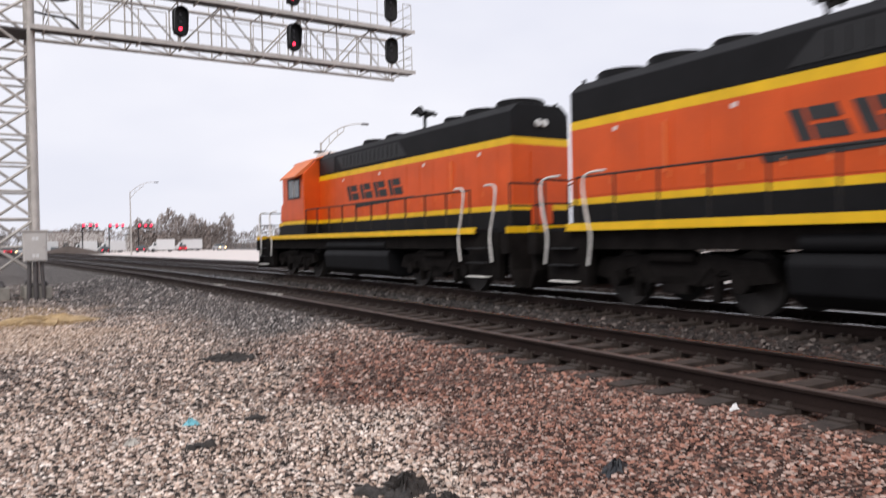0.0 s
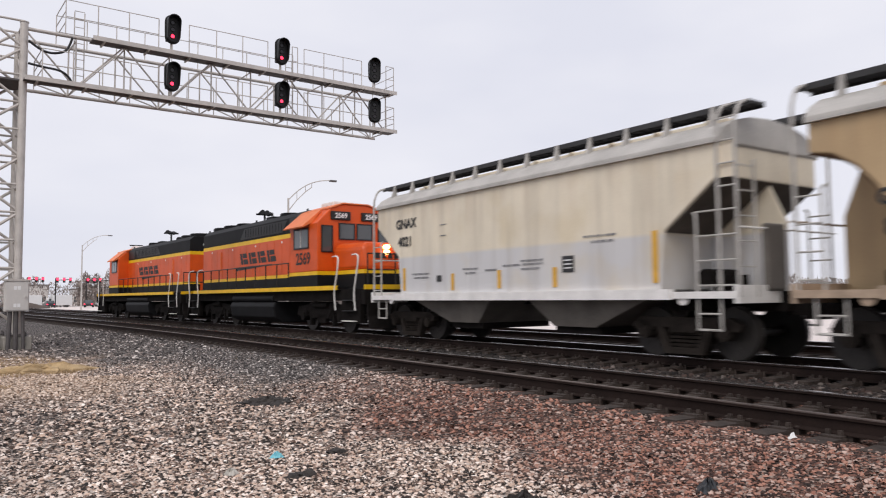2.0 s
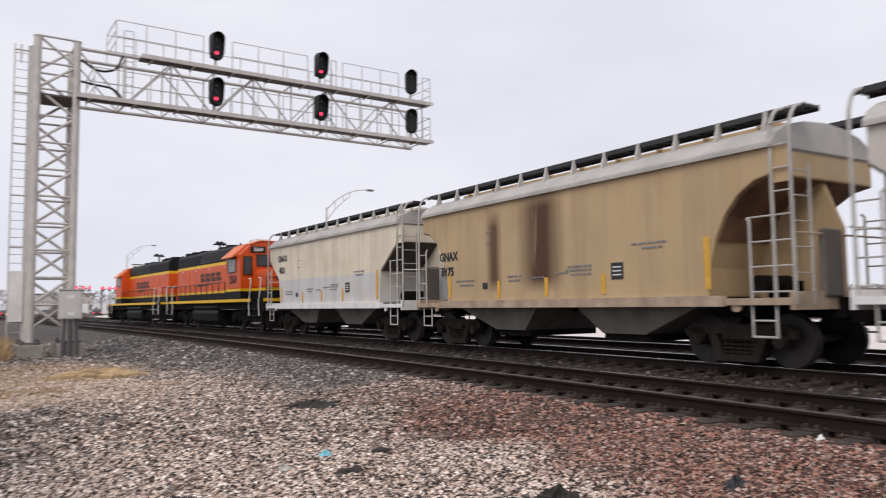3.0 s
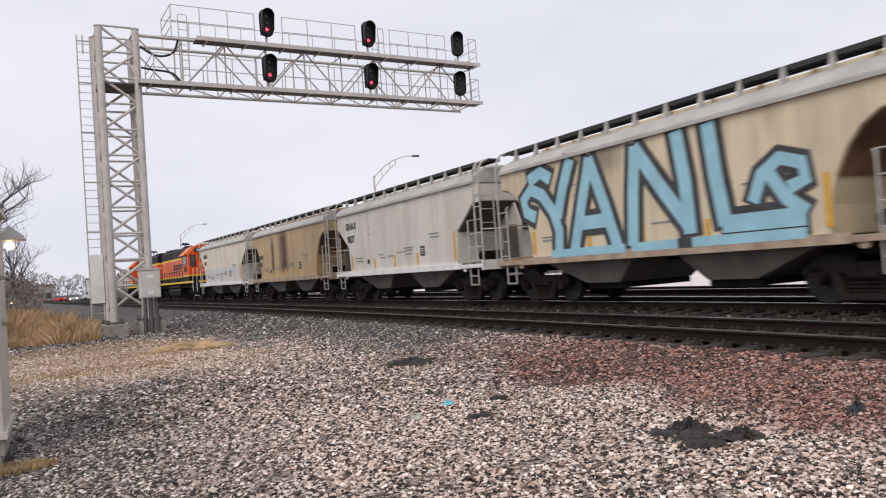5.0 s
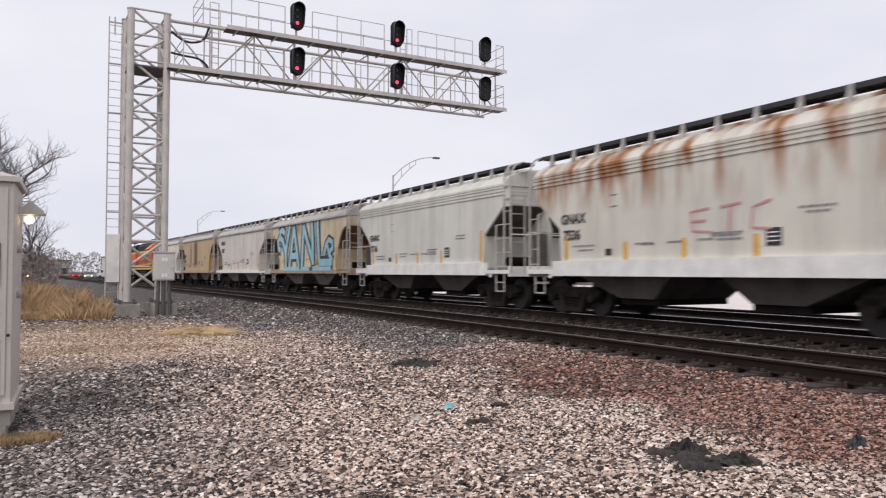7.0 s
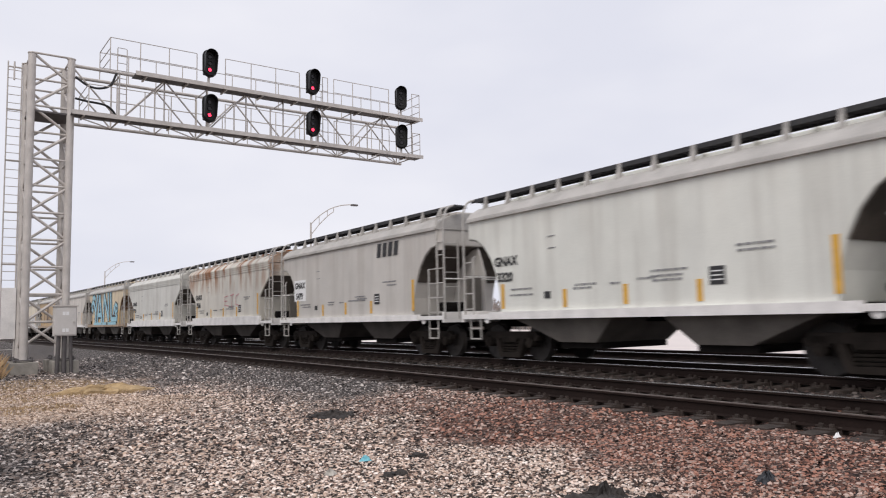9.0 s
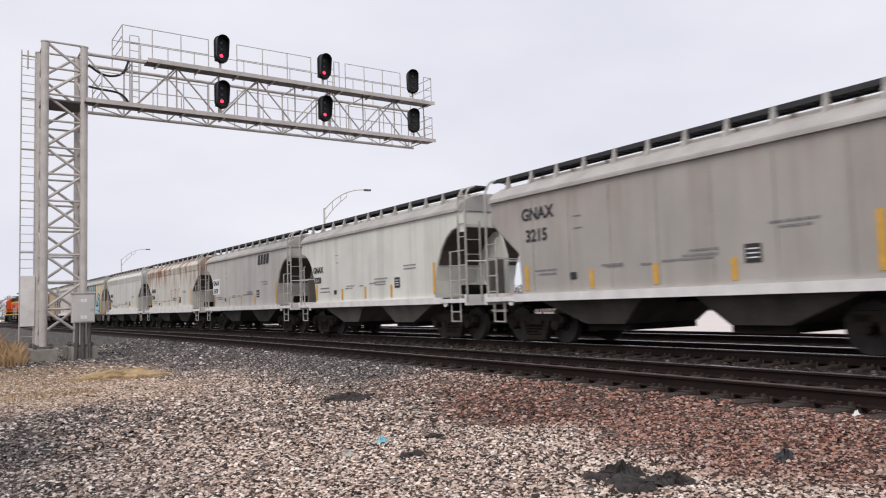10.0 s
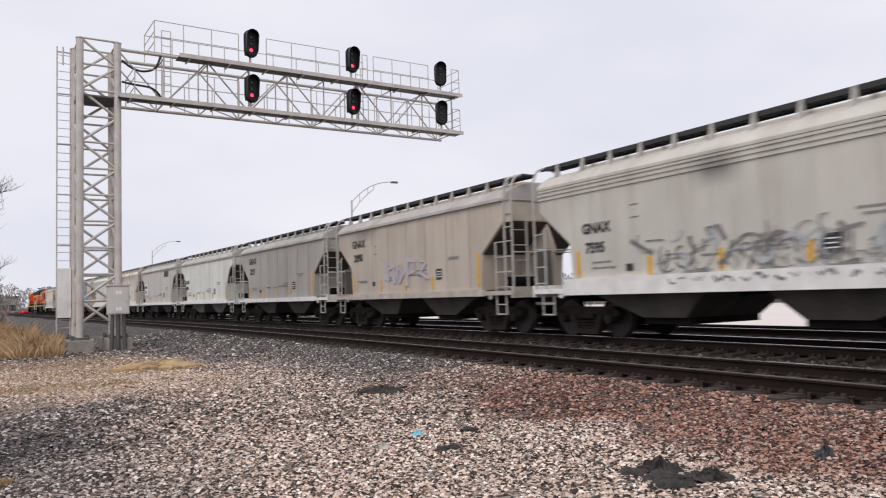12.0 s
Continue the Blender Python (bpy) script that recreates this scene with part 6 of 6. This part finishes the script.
def car_thing(m, paint, label, rear):
    c = thing("car", m, label, "car", "vehicles waiting on the far road")
    bm = bmesh.new()
    prism(bm, [(-2.2, 0.35), (2.2, 0.35), (2.25, 0.75), (1.5, 0.95), (-2.1, 1.0), (-2.25, 0.7)], "x", -0.88, 0.88)
    part("body", bm, paint, c, bevel=0.06)
    bm = bmesh.new()
    prism(bm, [(-1.9, 0.98), (0.95, 0.95), (0.3, 1.5), (-1.3, 1.52)], "x", -0.76, 0.76)
    part("greenhouse", bm, GLASS, c, bevel=0.05)
    for x in (-0.8, 0.8):
        for y in (-1.35, 1.4):
            bm = bmesh.new()
            rod(bm, (x - 0.11, y, 0.32), (x + 0.11, y, 0.32), 0.32, 14)
            part("wheel", bm, CABLE, c)
        bm = bmesh.new()
        y = -2.26 if rear else 2.24
        box(bm, x * 0.85 - 0.14, x * 0.85 + 0.14, y - 0.03, y + 0.03, 0.62, 0.78)
        part("tail_lamp" if rear else "head_lamp", bm, LAMP_RED if rear else HEADLIGHT, c)


def build_brush():
    thicket("brush", pose(-5.5, 50, -0.5, 0, 0, 8), 9, 3.6, 31, "leafless grey brush behind the dry grass", 500)
    thicket("brush", pose(-6, 66, -0.5, 0, 0, 8), 9, 4.6, 32, "leafless grey brush along the line", 500)


def build_distance():
    # pale paved lot and road beyond the third track
    def strip(name, o0, o1, s0, s1, z, material, label):
        bm = bmesh.new()
        prev = None
        for s in np.arange(s0, s1 + 1, 10.0):
            cur = [bm.verts.new(on_arc(o, s, zz)) for o, zz in ((o0, z - 0.1), (o0, z), (o1, z), (o1, z - 0.1))]
            if prev:
                for i in range(3):
                    bm.faces.new((prev[i], prev[i + 1], cur[i + 1], cur[i]))
            prev = cur
        tagged(part(name, bm, material), label, "road", kind="structure")
    strip("road", 23.5, 60, -60, 260, -0.42, PALE_LOT, "wide pale concrete paving beyond the tracks")
    bm = bmesh.new()
    box(bm, -60, 140, 205, 219, -0.5, -0.4)
    tagged(part("road", bm, ASPHALT), "grey asphalt crossing road in the distance", "road", kind="structure")
    rs = random.Random(5)
    for i in range(16):
        a = radians(-14 + i * 7.2)
        d = 240 + rs.uniform(-15, 25) + (60 if a > 0.9 else 0)
        thicket("treeline", pose(d * math.sin(a), d * math.cos(a), -0.5, 0, 0, -math.degrees(a)), 42, rs.uniform(7, 10), i + 1, "grey-brown leafless trees on the horizon", 700)
    thicket("treeline", pose(40, 205, -0.5, 0, 0, -11), 26, 11.5, 40, "dense grey-brown grove beyond the crossing", 900)
    for i in range(6):
        p = on_arc(62, -18 + 24 * i)
        thicket("treeline", pose(p.x, p.y, -0.5, 0, 0, -75), 25, 4.2, 60 + i, "leafless brush along the far edge of the paving", 1500)
    paints = [mat("car_paint_%s" % n_, c, 0.3, 0.2, 0.95, 1.02, 2, 20, 0.0) for n_, c in (("white", (0.7, 0.7, 0.7)), ("red", (0.4, 0.03, 0.03)), ("silver", (0.4, 0.41, 0.43)), ("dark", (0.04, 0.045, 0.05)))]
    names = ("white", "red", "silver", "dark")
    for i in range(16):
        x = -8 + i * 3.4 + rs.uniform(-0.8, 0.8)
        y = 176 + (i * 37 % 5) * 6
        k = rs.randrange(4)
        rear = i % 3 != 0
        car_thing(pose(x, y, -0.42, 0, 0, rs.uniform(-12, 12) + (0 if rear else 180)), paints[k], "%s car with %s lit on the far road" % (names[k], "tail lamps" if rear else "headlamps"), rear)
    # delivery vans and box trucks waiting among them
    for i, (x, y, w) in enumerate(((7.0, 186, 5.6), (15.5, 190, 5.0), (21.0, 188, 5.6), (29.5, 172, 5.2), (38.0, 187, 6.0))):
        v = thing("van", pose(x, y, -0.42, 0, 0, 84 + 6 * (i % 3)), "white box van waiting on the far road", "van", "vans waiting on the far road")
        bm = bmesh.new()
        prism(bm, [(-w / 2, 0.45), (w / 2 - 1.5, 0.45), (w / 2 - 1.5, 2.75), (-w / 2, 2.75)], "x", -1.05, 1.05)
        part("cargo_box", bm, paints[0], v, bevel=0.05)
        bm = bmesh.new()
        prism(bm, [(w / 2 - 1.48, 0.45), (w / 2, 0.45), (w / 2 + 0.05, 1.15), (w / 2 - 0.5, 1.35), (w / 2 - 0.85, 2.1), (w / 2 - 1.48, 2.15)], "x", -0.95, 0.95)
        part("cab", bm, paints[0], v, bevel=0.06)
        box_part("side_window", (-0.97, 0.97, w / 2 - 1.35, w / 2 - 0.85, 1.4, 1.95), GLASS, v)
        for sx in (-0.9, 0.9):
            for dy in (-w / 2 + 1.0, w / 2 - 0.75):
                bm = bmesh.new()
                rod(bm, (sx - 0.12, dy, 0.38), (sx + 0.12, dy, 0.38), 0.38, 14)
                part("wheel", bm, CABLE, v)
    # crossing signals with red lamps
    for i, (x, y) in enumerate(((14, 175), (19.5, 178), (26, 182))):
        sgn = thing("traffic_signal", pose(x, y, -0.5), "dark signal mast with red lamps lit at the crossing", "traffic signal", "signals at the far crossing")
        bm = bmesh.new()
        rod(bm, (0, 0, -0.2), (0, 0, 6.4), 0.12, 8)
        rod(bm, (0, 0, 5.9), (3.0, 0, 6.1), 0.08, 8)
        part("mast", bm, SIGNAL_BLACK, sgn)
        for u in (0.3, 1.6, 2.8):
            head = box_part("signal_box", (u - 0.24, u + 0.24, -0.28, -0.1, 5.4, 6.5), SIGNAL_BLACK, sgn)
            bm = bmesh.new()
            rod(bm, (u, -0.3, 6.15), (u, -0.28, 6.15), 0.27, 12)
            part("red_lamp", bm, LAMP_RED, head)
    # low pale buildings
    for i, (x, y, w, h) in enumerate(((-14, 260, 24, 5), (16, 250, 18, 6), (48, 262, 30, 5))):
        bd = thing("building", pose(x, y, -0.5, 0, 0, -3), "low pale roadside commercial building with dark windows", "building")
        box_part("wall", (-w / 2, w / 2, 0, 12, 0, h), BOX_GREY, bd)
        box_part("roof", (-w / 2 - 0.3, w / 2 + 0.3, -0.3, 12.3, h, h + 0.35), GALV_DARK, bd)
        for k in range(int(w / 3)):
            u = -w / 2 + 1.5 + 3 * k
            box_part("window", (u - 0.9, u + 0.9, -0.06, 0.0, 1.0, 2.8), GLASS, bd)
    # a pile of earth by the crossing
    bm = bmesh.new()
    rr = random.Random(3)
    rings = []
    for k in range(7):
        f = k / 6
        rings.append([bm.verts.new((7 * (1 - f) * math.cos(a) * rr.uniform(0.85, 1.1), 4 * (1 - f) * math.sin(a) * rr.uniform(0.85, 1.1), 1.9 * f ** 0.8)) for a in [math.pi * 2 * i / 18 for i in range(18)]])
    for p, q in zip(rings, rings[1:]):
        for i in range(18):
            bm.faces.new((p[i], p[(i + 1) % 18], q[(i + 1) % 18], q[i]))
    tagged(part("earth_mound", bm, mat("dark_earth", (0.09, 0.07, 0.06), 0.95, 0, 0.6, 1.3, 0.6, 8, 0.3), None, m=pose(11, 165, -0.55), round_=True), "low mound of dark earth before the crossing", "mound")


# ---- litter on the ground ----
def lump(name, x, y, rx, ry, h, seed, material, label, category, turn=0):
    rr = random.Random(seed)
    bm = bmesh.new()
    n_, k_ = 22, 6
    rings = []
    shape = [rr.uniform(0.6, 1.2) for _ in range(n_)]
    for k in range(k_):
        f = 1 - k / k_
        rings.append([bm.verts.new((rx * f * shape[i] * math.cos(2 * math.pi * i / n_) + rr.uniform(-1, 1) * 0.06 * rx, ry * f * shape[i] * math.sin(2 * math.pi * i / n_) + rr.uniform(-1, 1) * 0.06 * ry, h * (1 - f * f) * rr.uniform(0.5, 1.3) - 0.03 * f)) for i in range(n_)])
    for p, q in zip(rings, rings[1:]):
        for i in range(n_):
            bm.faces.new((p[i], p[(i + 1) % n_], q[(i + 1) % n_], q[i]))
    bm.faces.new(rings[-1])
    z = float(ground_height(np.array(x), np.array(y)))
    return tagged(part(name, bm, material, None, m=pose(x, y, z + 0.01, 0, 0, turn)), label, category)


def build_litter():
    def clods(cx, cy, rx, ry, turn):
        def place(rs, count):
            a, r = rs.rand(count) * 6.283, np.sqrt(rs.rand(count)) * (0.75 + 0.25 * rs.rand(count))
            u, v = rx * r * np.cos(a), ry * r * np.sin(a) * (1 + 0.4 * np.sin(3 * a))
            c, s = math.cos(radians(turn)), math.sin(radians(turn))
            return np.stack([cx + u * c - v * s, cy + u * s + v * c], 1)
        return place
    for i, (cx, cy, rx, ry, turn, k) in enumerate(((4.5, 4.8, 0.13, 0.09, -40, 40), (4.5, 4.5, 0.17, 0.14, 20, 42), (4.4, 4.3, 0.12, 0.12, 40, 24), (4.64, 4.3, 0.14, 0.12, 50, 26), (5.05, 11.45, 0.3, 0.2, -25, 90), (5.3, 11.3, 0.22, 0.16, -25, 50), (4.4, 7.4, 0.12, 0.06, 0, 22), (3.75, 6.7, 0.15, 0.05, 10, 22))):
        stones_object("mud_clods", "wet black mud clods on the gravel", int(k * 1.7), 70 + i, clods(cx, cy, rx, ry, turn), 0.01, 0.085, MUD, "mud")
    lump("dirt_mound", 2.9, 19.9, 1.3, 0.7, 0.16, 12, STRAW, "low mound of earth and dead grass on the gravel", "mound")
    lump("mud_clod", 4.72, 4.75, 0.3, 0.2, 0.11, 31, MUD, "torn heap of wet black mud on the gravel", "mud", 75)
    lump("mud_clod", 4.78, 4.25, 0.22, 0.2, 0.08, 32, MUD, "smaller wet black mud heap on the gravel", "mud", 20)
    lump("mud_clod", 5.15, 11.4, 0.42, 0.2, 0.1, 33, MUD, "dark earth heap near the track", "mud", -28)
    lump("plastic_scrap", 6.1, 4.15, 0.24, 0.09, 0.06, 4, TARP, "crumpled black plastic scrap on the gravel", "litter", 30)
    lump("plastic_film", 3.81, 7.52, 0.11, 0.06, 0.06, 6, BLUE_LITTER, "light blue crumpled plastic film on the gravel", "litter", 20)
    lump("pale_stone", 3.24, 7.16, 0.1, 0.07, 0.06, 7, PALE_WOOD, "flat pale stone on the gravel", "stone")
    lump("white_scrap", 7.68, 4.4, 0.06, 0.05, 0.05, 3, SIGN_WHITE, "small white scrap beside the track", "litter")
    # bleached boards lying along and across the near track
    for s, off, ln, turn, z in ((9.37, 8.3, 0.45, 17, -0.18), (20.95, 8.73, 1.9, 15.5, -0.17), (26.3, 8.9, 0.7, 30, -0.17)):
        b = thing("board", arc_pose(off, s, z, turn), "bleached white board lying on the near track", "board")
        box_part("plank", (-0.06, 0.06, -ln / 2, ln / 2, 0, 0.035), PALE_WOOD, b, bevel=0.006)
        if ln > 1:
            for k in range(6):
                box_part("dark_mark", (-0.061, 0.061, -0.85 + 0.33 * k, -0.78 + 0.33 * k, 0.002, 0.036), SIGNAL_BLACK, b)

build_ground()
build_structure()
place_signals()
build_hoppers()
build_locos()
build_cabinet()
build_lamps()
build_plants()
build_brush()
build_distance()
build_litter()
build_tracks()
build_gravel()


def motions():
    for ob, s in TRAIN:
        walk(ob, [(t, arc_pose(C2, s + SPEED * t, 0.0, 180 if ob in REVERSED else 0)) for t in [0.5 * i for i in range(25)]])
    for ob, m, r, sign in WHEELS:
        step = 1 / 30
        turn = -math.degrees(SPEED * STRETCH * step / r) * sign
        walk(ob, [(i * step, m @ pose(0, 0, 0, turn * i)) for i in range(361)])


motions()
